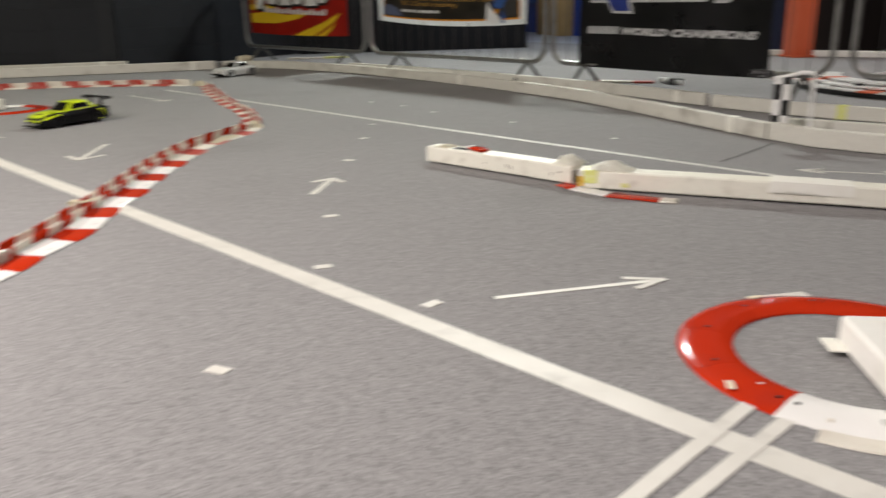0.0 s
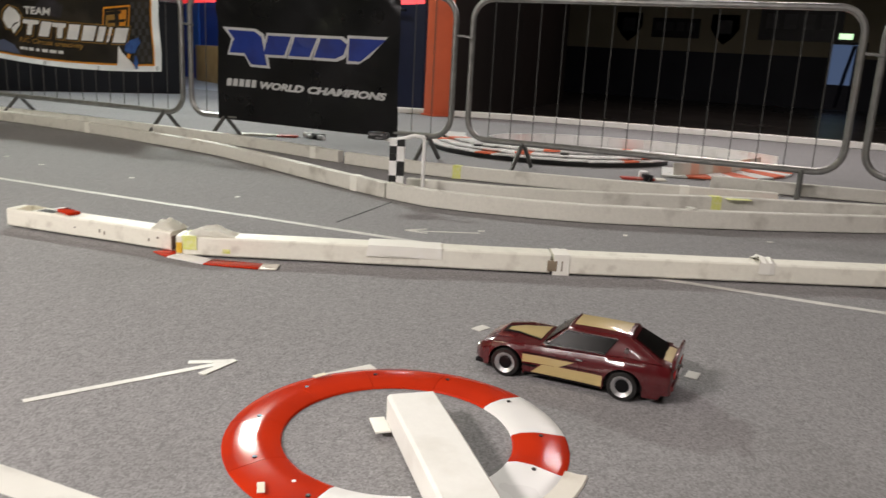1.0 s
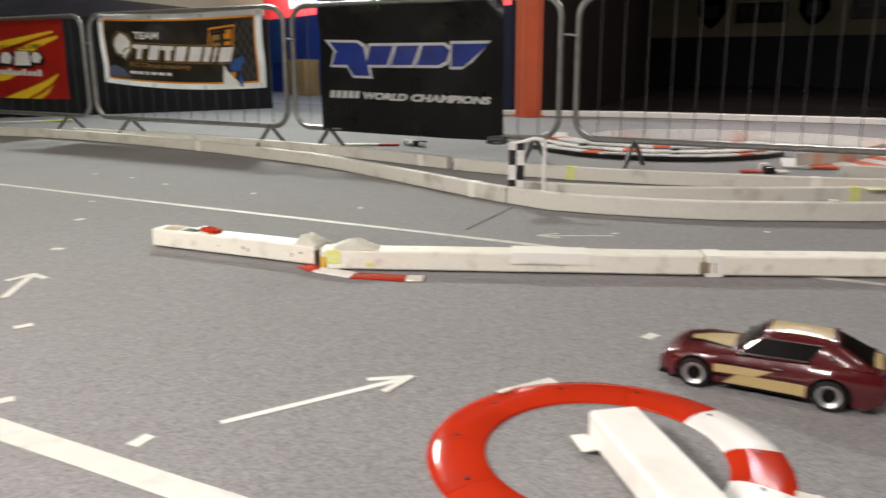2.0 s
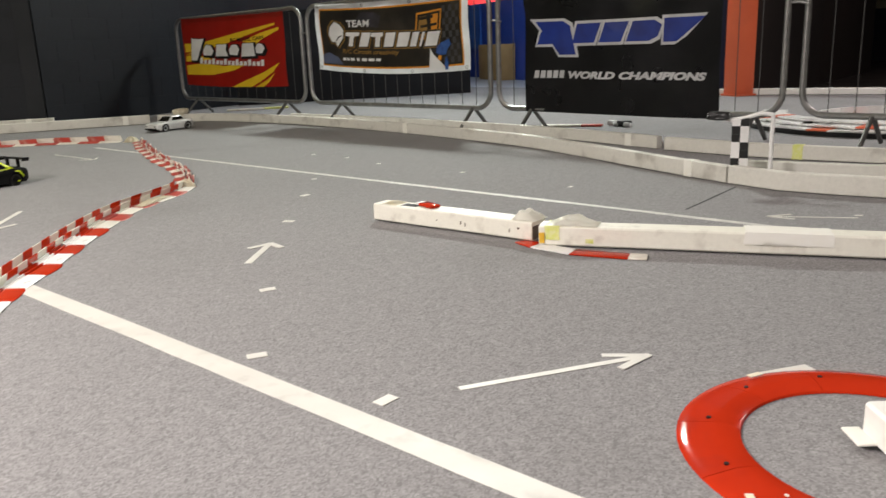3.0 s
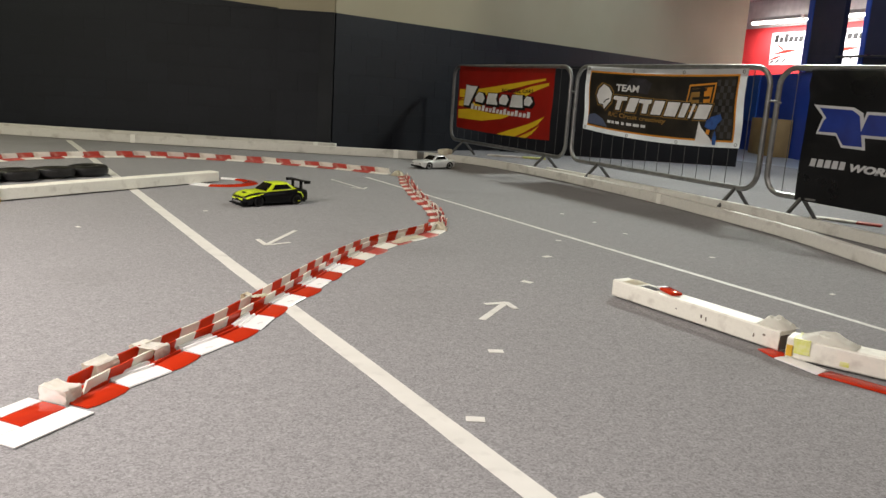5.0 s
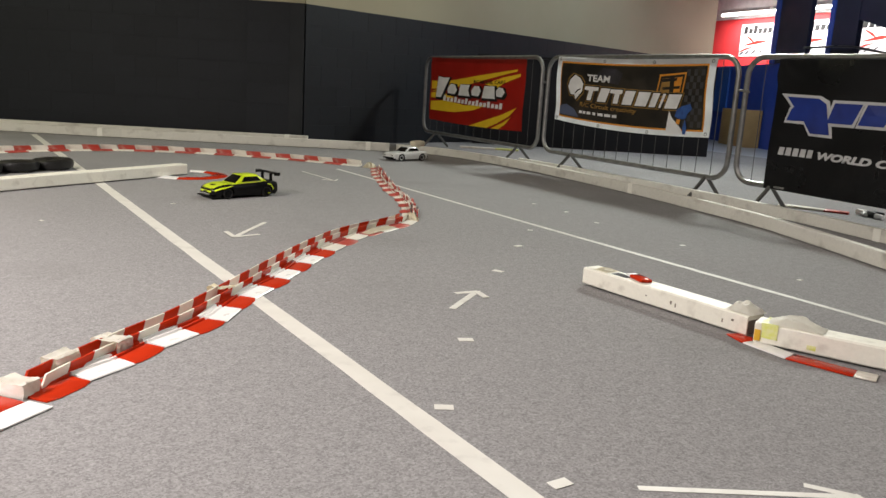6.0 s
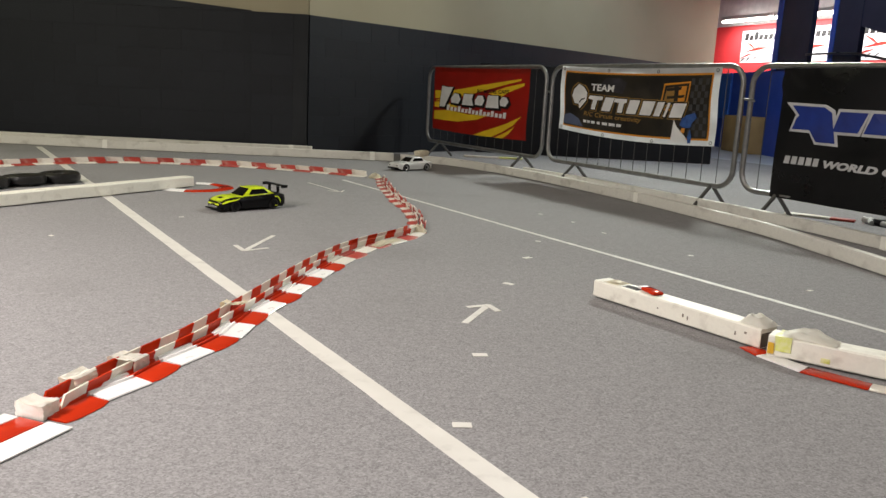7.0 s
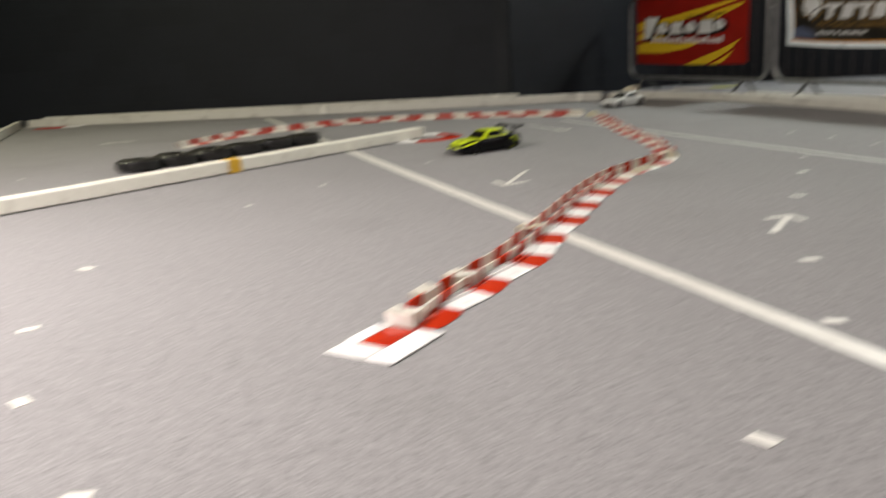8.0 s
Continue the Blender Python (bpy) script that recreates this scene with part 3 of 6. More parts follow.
# ---- banners ----
def banner(name, label, line, s0, s1, z_top, z_bot, material, sag=0.0, amp=0.006, seed=0.0, edge=0.035, crease=0.003):
    """A hanging sheet in front of a barrier. Returns its root and a function that lays a point of it (u, v from 0 to 1, lift)."""
    root = thing(name, label, "banner", frame_on_line(*line))
    nu, nv = 48, 30

    def lay(u, v, lift=0.0):
        x = s0 + (s1 - s0) * u
        zt = z_top[0] + (z_top[1] - z_top[0]) * u - sag * 4 * u * (1 - u) * 0.5
        zb = z_bot[0] + (z_bot[1] - z_bot[0]) * u - sag * 4 * u * (1 - u)
        w = amp * (math.sin(7 * u + 3 * v + seed) + 0.6 * math.sin(13 * u - 8 * v + seed * 2))
        corner = crease * math.sin(34 * (u * 1.5 + v)) * (max(0, 1 - 3.2 * (u + 1 - v)) + max(0, 1 - 3.2 * (2 - u - v))) + 0.35 * crease * noise.noise(Vector((u * 9, v * 7, seed)))
        return Vector((x, -edge + w + corner - lift, zb + (zt - zb) * v))

    bm = bmesh.new()
    rows = [[bm.verts.new(lay(i / nu, j / nv)) for i in range(nu + 1)] for j in range(nv + 1)]
    for r0, r1 in zip(rows, rows[1:]):
        for i in range(nu):
            bm.faces.new((r0[i], r0[i + 1], r1[i + 1], r1[i]))
    bmesh.ops.solidify(bm, geom=bm.faces[:], thickness=0.0015)
    part("sheet", bm, material, root)
    return root, lay


def print_shape(root, lay, outline, material, lift, name="print"):
    """A printed patch with the outline [(u, v)] laid on a banner."""
    bm = bmesh.new()
    f = bm.faces.new([bm.verts.new((u, 0, v)) for u, v in outline])
    bmesh.ops.triangulate(bm, faces=[f])
    for _ in range(4):
        long_edges = [e for e in bm.edges if (e.verts[0].co - e.verts[1].co).length > 0.09]
        if not long_edges:
            break
        bmesh.ops.subdivide_edges(bm, edges=long_edges, cuts=1)
        bmesh.ops.triangulate(bm, faces=bm.faces[:])
    for v in bm.verts:
        v.co = lay(v.co.x, v.co.z, lift)
    return part(name, bm, material, root, smooth=False)


def print_text(root, lay, text, u, v, size, wide, material, lift, shear=0.0, bold=0.0, slope=0.0):
    """Lettering laid on a banner, a part for each word: size and wide are fractions of its height and width."""

    def reach(t):
        bm = letters(t, 1.0, 1.0, shear, bold, 0.0)
        xs, zs = [q.co.x for q in bm.verts], [q.co.z for q in bm.verts]
        return bm, min(xs), max(xs), min(zs), max(zs)

    whole_bm, x0, x1, z0, z1 = reach(text)
    whole_bm.free()
    said = ""
    for word in text.split(" "):
        said = (said + " " + word).strip()
        upto, _, end, _, _ = reach(said)
        upto.free()
        bm, w0, w1, _, _ = reach(word)
        for q in bm.verts:
            fx, fz = (q.co.x - w1 + end - x0) / (x1 - x0), (q.co.z - z0) / (z1 - z0)
            q.co = lay(u + wide * fx, v + size * fz + slope * fx, lift)
        part("lettering", bm, material, root, smooth=False)


def grow(outline, d, ax=1.0, ay=1.0):
    cx = sum(p[0] for p in outline) / len(outline)
    cy = sum(p[1] for p in outline) / len(outline)
    return [(x + d * ax * (1 if x > cx else -1), y + d * ay * (1 if y > cy else -1)) for x, y in outline]


# black banner with a blue and white wordmark made of slabs
dark_sheet, lay = banner("black_banner", "black vinyl banner with blue slab logo tied to a barrier", BAR_R, 0.26, 1.69, (1.012, 1.015), (0.155, 0.14), BLACK, 0.0, 0.013, 0.4, crease=0.012)
SLABS = [
    [(0.066, 0.722), (0.238, 0.716), (0.277, 0.679), (0.274, 0.637), (0.240, 0.59), (0.3, 0.459), (0.209, 0.459), (0.173, 0.545), (0.079, 0.543), (0.098, 0.629), (0.124, 0.667)],
    [(0.285, 0.545), (0.315, 0.69), (0.435, 0.69), (0.412, 0.618), (0.40, 0.545)],
    [(0.425, 0.545), (0.455, 0.69), (0.575, 0.69), (0.552, 0.618), (0.54, 0.545)],
    [(0.565, 0.545), (0.595, 0.69), (0.70, 0.69), (0.735, 0.655), (0.715, 0.575), (0.675, 0.545)],
    [(0.745, 0.70), (0.93, 0.70), (0.835, 0.59), (0.80, 0.535), (0.74, 0.535), (0.775, 0.60)],
]
print_shape(dark_sheet, lay, [(0.03, 0.744), (0.244, 0.736), (0.29, 0.7), (0.296, 0.654), (0.27, 0.588), (0.316, 0.437), (0.201, 0.441), (0.173, 0.522), (0.065, 0.525), (0.085, 0.637), (0.105, 0.679)], PRINT_GREY, 0.003, "logo_edge")
for i, o in enumerate(SLABS[1:]):
    print_shape(dark_sheet, lay, grow(o, 0.010, 1.0, 2.1), PRINT_GREY, 0.0034 + 0.0003 * i, "logo_edge")
for o in SLABS:
    print_shape(dark_sheet, lay, o, PRINT_BLUE, 0.006, "logo_slab")
for k in range(5):
    u0 = 0.055 + k * 0.036
    print_shape(dark_sheet, lay, [(u0, 0.277), (u0 + 0.028, 0.277), (u0 + 0.034, 0.337), (u0 + 0.008, 0.337)], PRINT_GREY, 0.004, "print_bar")
print_text(dark_sheet, lay, "WORLD CHAMPIONS", 0.255, 0.273, 0.058, 0.69, PRINT_GREY, 0.004, 0.25, 0.055, -0.012)

# white-edged banner with a pale wordmark
hem_sheet, lay = banner("white_edged_banner", "dark banner with white hem and orange border on a barrier", BAR_T, 0.18, 2.01, (1.035, 1.02), (0.475, 0.455), PRINT_WHITE, 0.035, 0.008, 1.7)
print_shape(hem_sheet, lay, [(0.035, 0.07), (0.965, 0.07), (0.965, 0.93), (0.035, 0.93)], PRINT_ORANGE, 0.003, "border")
print_shape(hem_sheet, lay, [(0.043, 0.095), (0.957, 0.095), (0.957, 0.905), (0.043, 0.905)], PRINT_BROWN, 0.0055, "field")
print_shape(hem_sheet, lay, [(0.675, 0.45), (0.70, 0.80), (0.850, 0.83), (0.835, 0.45)], PRINT_ORANGE, 0.0070, "logo_square")
print_shape(hem_sheet, lay, [(0.684, 0.47), (0.706, 0.775), (0.842, 0.805), (0.828, 0.47)], PRINT_BROWN, 0.0076, "logo_square")
print_shape(hem_sheet, lay, [(0.696, 0.49), (0.716, 0.745), (0.830, 0.772), (0.818, 0.49)], PRINT_GOLD, 0.0082, "logo_square")
print_shape(hem_sheet, lay, [(0.762, 0.49), (0.775, 0.758), (0.830, 0.772), (0.818, 0.49)], PRINT_ORANGE, 0.0088, "logo_square")
for u0, v0, u1, v1 in ((0.715, 0.70, 0.80, 0.74), (0.72, 0.60, 0.82, 0.635), (0.76, 0.48, 0.785, 0.76), (0.71, 0.52, 0.82, 0.55)):
    print_shape(hem_sheet, lay, [(u0, v0), (u1, v0 + 0.02), (u1, v1 + 0.02), (u0, v1)], PRINT_BROWN, 0.0095, "print_bar")
CREST = [(0.10, 0.55), (0.115, 0.66), (0.15, 0.74), (0.185, 0.70), (0.21, 0.62), (0.205, 0.50), (0.172, 0.40), (0.16, 0.37), (0.15, 0.44), (0.12, 0.44)]
print_shape(hem_sheet, lay, grow(CREST, 0.012, 1.0, 2.2), PRINT_GOLD, 0.0074, "logo_edge")
print_shape(hem_sheet, lay, grow(CREST, 0.007, 1.0, 2.2), PRINT_BLACK, 0.0080, "logo_edge")
print_shape(hem_sheet, lay, CREST, PRINT_WHITE, 0.0088, "logo_shape")
print_shape(hem_sheet, lay, [(0.152, 0.47), (0.170, 0.52), (0.196, 0.545), (0.194, 0.525), (0.172, 0.50), (0.158, 0.455)], PRINT_CHECK, 0.0096, "logo_line")
for i in range(5):
    for k in range(9):
        if (i + k) % 2 == 0:
            u0, v0 = 0.852 + 0.0195 * i, 0.12 + 0.083 * k
            print_shape(hem_sheet, lay, [(u0, v0), (u0 + 0.0185, v0), (u0 + 0.0185, v0 + 0.08), (u0, v0 + 0.08)], PRINT_CHECK, 0.0066, "check")
print_text(hem_sheet, lay, "TEAM", 0.235, 0.66, 0.10, 0.155, PRINT_WHITE, 0.0085, 0.0, 0.03)
for k, (u0, u1) in enumerate(((0.225, 0.315), (0.325, 0.395), (0.405, 0.475), (0.485, 0.555), (0.565, 0.645), (0.65, 0.70), (0.71, 0.735), (0.745, 0.83))):
    lo, hi = 0.385 - 0.004 * k, 0.585 - 0.006 * k
    o = [(u0, lo), (u1 - 0.012, lo), (u1 + 0.012, hi), (u0 + 0.02, hi)]
    if k in (0, 2):
        o = [(u0 + 0.025, lo), (u0 + 0.055, lo), (u0 + 0.065, hi - 0.06), (u1 + 0.01, hi - 0.05), (u1 + 0.012, hi), (u0 + 0.005, hi), (u0, hi - 0.05), (u0 + 0.033, hi - 0.06)]
    print_shape(hem_sheet, lay, grow(o, 0.010, 1.0, 2.6), PRINT_GOLD, 0.0080 + 0.0002 * k, "logo_edge")
    print_shape(hem_sheet, lay, grow(o, 0.006, 1.0, 2.6), PRINT_BLACK, 0.0100, "logo_edge")
    print_shape(hem_sheet, lay, o, PRINT_WHITE, 0.0120, "logo_bar")
BLUE_PATCH = surface("print_sky_blue", (0.035, 0.11, 0.34), (0.02, 0.06, 0.22), 24, 0.4)
print_shape(hem_sheet, lay, [(0.765, 0.03), (0.785, 0.12), (0.778, 0.33), (0.796, 0.24), (0.815, 0.14), (0.845, 0.11), (0.862, 0.03)], PRINT_WHITE, 0.0134, "patch")
print_shape(hem_sheet, lay, [(0.812, 0.26), (0.820, 0.34), (0.845, 0.39), (0.892, 0.425), (0.878, 0.37), (0.902, 0.36), (0.880, 0.30), (0.868, 0.23), (0.835, 0.225)], BLUE_PATCH, 0.0142, "patch")
print_shape(hem_sheet, lay, [(0.860, 0.03), (0.855, 0.10), (0.868, 0.22), (0.878, 0.12), (0.876, 0.03)], BLUE_PATCH, 0.0142, "patch")
print_shape(hem_sheet, lay, [(0.820, 0.17), (0.824, 0.225), (0.843, 0.22), (0.838, 0.155)], PRINT_ORANGE, 0.0150, "patch")
print_text(hem_sheet, lay, "R/C Circuit creativity", 0.20, 0.26, 0.085, 0.38, PRINT_GOLD, 0.0085, 0.1, 0.02, -0.015)
for u0, u1 in ((0.20, 0.225), (0.23, 0.25), (0.258, 0.285), (0.30, 0.32), (0.335, 0.37), (0.38, 0.42), (0.43, 0.46)):
    print_shape(hem_sheet, lay, [(u0, 0.175), (u1, 0.175), (u1, 0.215), (u0, 0.215)], PRINT_WHITE, 0.0085, "print_bar")
print_shape(hem_sheet, lay, [(0.04, 0.11), (0.2, 0.11), (0.16, 0.22), (0.09, 0.28), (0.04, 0.24)], surface("print_blue_grey", (0.10, 0.12, 0.2), None, 6, 0.4), 0.0075, "cloud")
print_shape(hem_sheet, lay, [(0.28, 0.70), (0.45, 0.64), (0.47, 0.80), (0.42, 0.86), (0.33, 0.86)], surface("print_violet_grey", (0.04, 0.037, 0.05), (0.020, 0.018, 0.022), 14, 0.4), 0.0072, "cloud")
eyelet = mesh_of("eyelet", tube(bmesh.new(), [(0.012 * math.cos(a), 0, 0.012 * math.sin(a)) for a in (k * math.pi / 5 for k in range(10))], 0.003, 6, True), STEEL)
for u, v in ((0.02, 0.96), (0.34, 0.96), (0.66, 0.96), (0.98, 0.96), (0.02, 0.04), (0.34, 0.03), (0.66, 0.03), (0.98, 0.04)):
    piece("eyelet", eyelet, hem_sheet, Matrix.Translation(lay(u, v, 0.004)))

# red and yellow banner
red_sheet, lay = banner("red_banner", "red banner with yellow flame streaks hung on a barrier", BAR_Y, 0.20, 2.12, (1.03, 1.01), (0.325, 0.32), PRINT_RED, 0.015, 0.006, 3.1)
FLAMES = [
    [(0.02, 0.60), (0.25, 0.66), (0.55, 0.76), (0.93, 0.86), (0.93, 0.83), (0.62, 0.70), (0.45, 0.62), (0.2, 0.52), (0.02, 0.50)],
    [(0.02, 0.30), (0.2, 0.34), (0.42, 0.30), (0.66, 0.34), (0.52, 0.24), (0.3, 0.17), (0.02, 0.16)],
    [(0.02, 0.44), (0.14, 0.47), (0.30, 0.40), (0.14, 0.36), (0.02, 0.36)],
    [(0.48, 0.0), (0.62, 0.10), (0.80, 0.21), (0.95, 0.33), (0.88, 0.2), (0.76, 0.08), (0.66, 0.0)],
    [(0.70, 0.0), (0.82, 0.10), (0.90, 0.19), (0.84, 0.07), (0.78, 0.0)],
    [(0.62, 0.64), (0.80, 0.74), (0.96, 0.80), (0.96, 0.76), (0.82, 0.66), (0.74, 0.58)],
]
FLAMES += [[(0.02, 0.46), (0.10, 0.50), (0.24, 0.505), (0.10, 0.475)], [(0.02, 0.225), (0.12, 0.25), (0.26, 0.245), (0.12, 0.205)], [(0.02, 0.56), (0.14, 0.60), (0.34, 0.655), (0.16, 0.635), (0.02, 0.63)]]
for i, o in enumerate(FLAMES):
    print_shape(red_sheet, lay, o, PRINT_YELLOW, 0.003 + 0.0004 * i, "flame")
MARKS = [
    [(0.10, 0.71), (0.17, 0.695), (0.235, 0.70), (0.15, 0.38), (0.09, 0.38), (0.125, 0.53)],
    [(0.225, 0.46), (0.22, 0.53), (0.255, 0.61), (0.30, 0.60), (0.325, 0.52), (0.30, 0.45)],
    [(0.34, 0.44), (0.36, 0.61), (0.46, 0.61), (0.445, 0.53), (0.465, 0.44)],
    [(0.485, 0.46), (0.48, 0.53), (0.51, 0.60), (0.56, 0.60), (0.585, 0.53), (0.56, 0.45)],
    [(0.60, 0.43), (0.62, 0.61), (0.73, 0.61), (0.735, 0.43)],
    [(0.75, 0.47), (0.745, 0.54), (0.77, 0.60), (0.81, 0.59), (0.83, 0.53), (0.80, 0.46)],
]
for o in MARKS:
    print_shape(red_sheet, lay, [(x + 0.008, y - 0.014) for x, y in grow(o, 0.014, 1.0, 1.6)], PRINT_BLACK, 0.0065, "logo_edge")
for o in MARKS:
    print_shape(red_sheet, lay, o, PRINT_WHITE, 0.009, "logo_bar")
print_text(red_sheet, lay, "RC MODEL CARS", 0.50, 0.635, 0.055, 0.33, PRINT_BLACK, 0.007, 0.0, 0.02, 0.01)
for k in range(16):
    u0 = 0.175 + k * 0.040
    hgt = 0.06 if k % 3 else 0.085
    print_shape(red_sheet, lay, [(u0, 0.335 - 0.003 * k), (u0 + 0.03, 0.335 - 0.003 * k), (u0 + 0.034, 0.335 + hgt - 0.003 * k), (u0 + 0.006, 0.335 + hgt - 0.003 * k)], PRINT_WHITE, 0.008, "print_bar")


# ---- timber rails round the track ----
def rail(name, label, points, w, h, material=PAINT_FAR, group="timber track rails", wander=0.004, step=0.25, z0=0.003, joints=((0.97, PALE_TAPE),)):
    """A painted timber along a gently bent line. points: the foot of its right-hand side."""
    pts = spline(points, step) if len(points) > 2 else spline(points, step)
    bm = bmesh.new()
    e = 0.004
    section = [(e, 0), (w - e, 0), (w, e), (w, h - e), (w - e, h), (e, h), (0, h - e), (0, e)]
    path = []
    for i, (x, y) in enumerate(pts):
        k = noise.noise(Vector((x * 1.7, y * 1.7, h * 10)))
        path.append((x + k * wander, y + k * wander, z0 + abs(k) * 0.002))
    sweep(bm, path, section)
    root = thing(name, label, "rail", group=group)
    part("timber", bm, material, root)
    n = len(path)
    for at, mt in joints:
        i = min(n - 2, int(at * (n - 1)))
        p, q = Vector(path[i]), Vector(path[i + 1])
        band = bmesh.new()
        k = 0.0016
        sweep(band, [p, p.lerp(q, min(1, 0.05 / (q - p).length))], [(-k, 0), (w + k, 0), (w + k, h + k), (-k, h + k)])
        part("joint_tape", band, mt, root)
    return root


# the long rail that bounds the track, in lengths
OUTER = [(3.80, 7.86), (4.12, 7.50), (4.28, 6.9), (4.34, 6.2), (4.34, 5.4), (4.28, 4.5), (4.12, 3.45), (3.97, 2.95), (3.72, 2.25), (3.60, 1.88), (3.575, 1.79)]
OUTER_B = [(3.575, 1.78), (3.525, 1.58), (3.54, 1.36), (3.66, 0.89), (3.83, 0.55), (4.01, 0.23), (4.22, -0.08), (4.43, -0.38), (4.75, -0.82), (5.2, -1.4)]
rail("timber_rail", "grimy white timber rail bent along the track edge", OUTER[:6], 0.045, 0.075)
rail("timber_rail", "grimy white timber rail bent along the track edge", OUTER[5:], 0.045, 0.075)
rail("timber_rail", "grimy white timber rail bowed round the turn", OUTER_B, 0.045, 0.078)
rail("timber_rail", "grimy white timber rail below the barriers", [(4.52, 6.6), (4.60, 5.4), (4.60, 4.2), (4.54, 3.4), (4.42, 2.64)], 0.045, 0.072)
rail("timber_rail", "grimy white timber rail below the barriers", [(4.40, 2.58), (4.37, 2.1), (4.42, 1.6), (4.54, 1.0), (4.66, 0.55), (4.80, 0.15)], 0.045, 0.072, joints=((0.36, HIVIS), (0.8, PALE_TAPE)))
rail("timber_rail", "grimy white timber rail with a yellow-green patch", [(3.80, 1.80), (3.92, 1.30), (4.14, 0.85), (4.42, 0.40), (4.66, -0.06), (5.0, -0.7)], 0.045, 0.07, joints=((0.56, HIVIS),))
whole("tape_strip", box(0, 0.12, -0.026, 0.024, 0.0705, 0.0725, 0.0006), HIVIS, "yellow-green tape stuck along a rail top", "tape", frame_on_line((4.42, 0.355), (4.50, 0.215)))
rail("timber_rail", "grimy white timber rail beyond the barrier feet", [(5.22, 0.55), (5.32, 0.0), (5.5, -0.8), (5.8, -1.8)], 0.045, 0.07)
WALL_RAIL = [(-2.26, 10.74), (-0.9, 10.02), (0.45, 9.30), (1.2, 8.93), (2.3, 8.44), (3.2, 8.06), (3.72, 7.86)]
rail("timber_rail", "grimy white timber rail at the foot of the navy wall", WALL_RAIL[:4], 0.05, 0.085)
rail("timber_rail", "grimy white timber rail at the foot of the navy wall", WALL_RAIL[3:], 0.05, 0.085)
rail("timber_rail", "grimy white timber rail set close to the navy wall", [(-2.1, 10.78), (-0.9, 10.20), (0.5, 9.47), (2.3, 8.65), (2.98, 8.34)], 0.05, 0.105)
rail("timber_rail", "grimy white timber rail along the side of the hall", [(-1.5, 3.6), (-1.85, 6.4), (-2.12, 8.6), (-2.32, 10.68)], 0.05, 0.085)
rail("white_kerb_beam", "white painted low beam at the edge of the far floor", [(7.95, 5.6), (8.25, 4.9), (8.85, 3.2), (9.05, 1.6), (9.2, -0.6), (9.3, -4)], 0.12, 0.06, PAINT_CLEAN, group="")

# the two heavy white beams in the middle
def beam(label, a, b, w, h, material=PAINT):
    m = frame_on_line(a, b)
    n = (Vector(b) - Vector(a)).length
    root = thing("white_beam", label, "beam", m, group="square white timber beams")
    bm = bmesh.new()
    k = max(2, int(n / 0.18))
    e = 0.005
    section = [(e, 0.006), (w - e, 0.006), (w, 0.006 + e), (w, h - e), (w - e, h), (e, h), (0, h - e), (0, 0.006 + e)]
    rnd = random.Random(int(n * 997))
    sweep(bm, [(n * i / k, rnd.uniform(-0.0012, 0.0012), rnd.uniform(-0.001, 0.001)) for i in range(k + 1)], section)
    part("timber", bm, material, root)
    for s in (0.06, n / 2, n - 0.1):
        part("packer", box(s, s + 0.05, 0.02, w - 0.02, 0.0, 0.0075), BLACK, root, smooth=False)
    return root, n


def wrap(root, s0, s1, w, h, material, name="tape_wrap", seed=0, flare=0.004, z0=0.0):
    """A crumpled band of tape round a beam."""
    rnd = random.Random(seed)
    bm = bmesh.new()
    rings = []
    for k in range(6):
        s = s0 + (s1 - s0) * k / 5
        e = 0.002 + rnd.random() * flare
        rings.append([bm.verts.new((s + rnd.uniform(-0.004, 0.004), y, z)) for y, z in ((-e, z0 + 0.002), (-e, h * 0.5), (-e, h + e * 0.6), (w * 0.3, h + e + rnd.random() * flare * 2), (w * 0.7, h + e + rnd.random() * flare * 2), (w + e, h + e * 0.6), (w + e, h * 0.5), (w + e, z0 + 0.002))])
    for r0, r1 in zip(rings, rings[1:]):
        for k in range(7):
            bm.faces.new((r0[k], r0[k + 1], r1[k + 1], r1[k]))
    return part(name, bm, material, root)


mid, n1 = beam("short white painted beam, tape peeling at its end", (2.142, 2.49), (2.238, 1.795), 0.085, 0.069)
part("end_grain", box(n1, n1 + 0.003, 0.004, 0.081, 0.008, 0.054, 0.002), surface("dark_end_grain", (0.10, 0.075, 0.055)), mid, "dark end grain")
part("dark_patch", box(0.12, 0.19, 0.02, 0.06, 0.0695, 0.0705, 0.0004), SOIL_LINE, mid, "dark worn patch")
CHIPPED = surface("chipped_paint", (0.30, 0.26, 0.20), (0.18, 0.15, 0.12), 40, 0.8)
for k in range(5):
    s = 0.15 + random.random() * 0.55
    part("chip", add_cyl(bmesh.new(), (s, 0.0005, 0.012 + random.random() * 0.035), (s, -0.0008, 0.012 + random.random() * 0.035), 0.002 + random.random() * 0.003, segs=6), CHIPPED, mid, "chipped paint")
car_lid = thing("red_kerb_offcut", "small red and white kerb offcut lying on the beam", "offcut", pose(2.222, 2.27, 0.0705, 0, 0, 79))
part("red_half", box(-0.05, 0.035, -0.022, 0.022, 0, 0.012, 0.005), RED, car_lid)
part("white_half", box(0.035, 0.06, -0.020, 0.020, 0, 0.010, 0.004), WHITE, car_lid)
long_a, n2 = beam("long white painted beam scuffed along its top edge", (2.212, 1.745), (2.772, 0.665), 0.085, 0.069)
wrap(long_a, 0.022, 0.066, 0.085, 0.069, HIVIS, "yellow_tape", 3, 0.002, z0=0.024)
wrap(long_a, 0.62, 0.86, 0.085, 0.069, PALE_TAPE, seed=6, flare=0.004, z0=0.048)
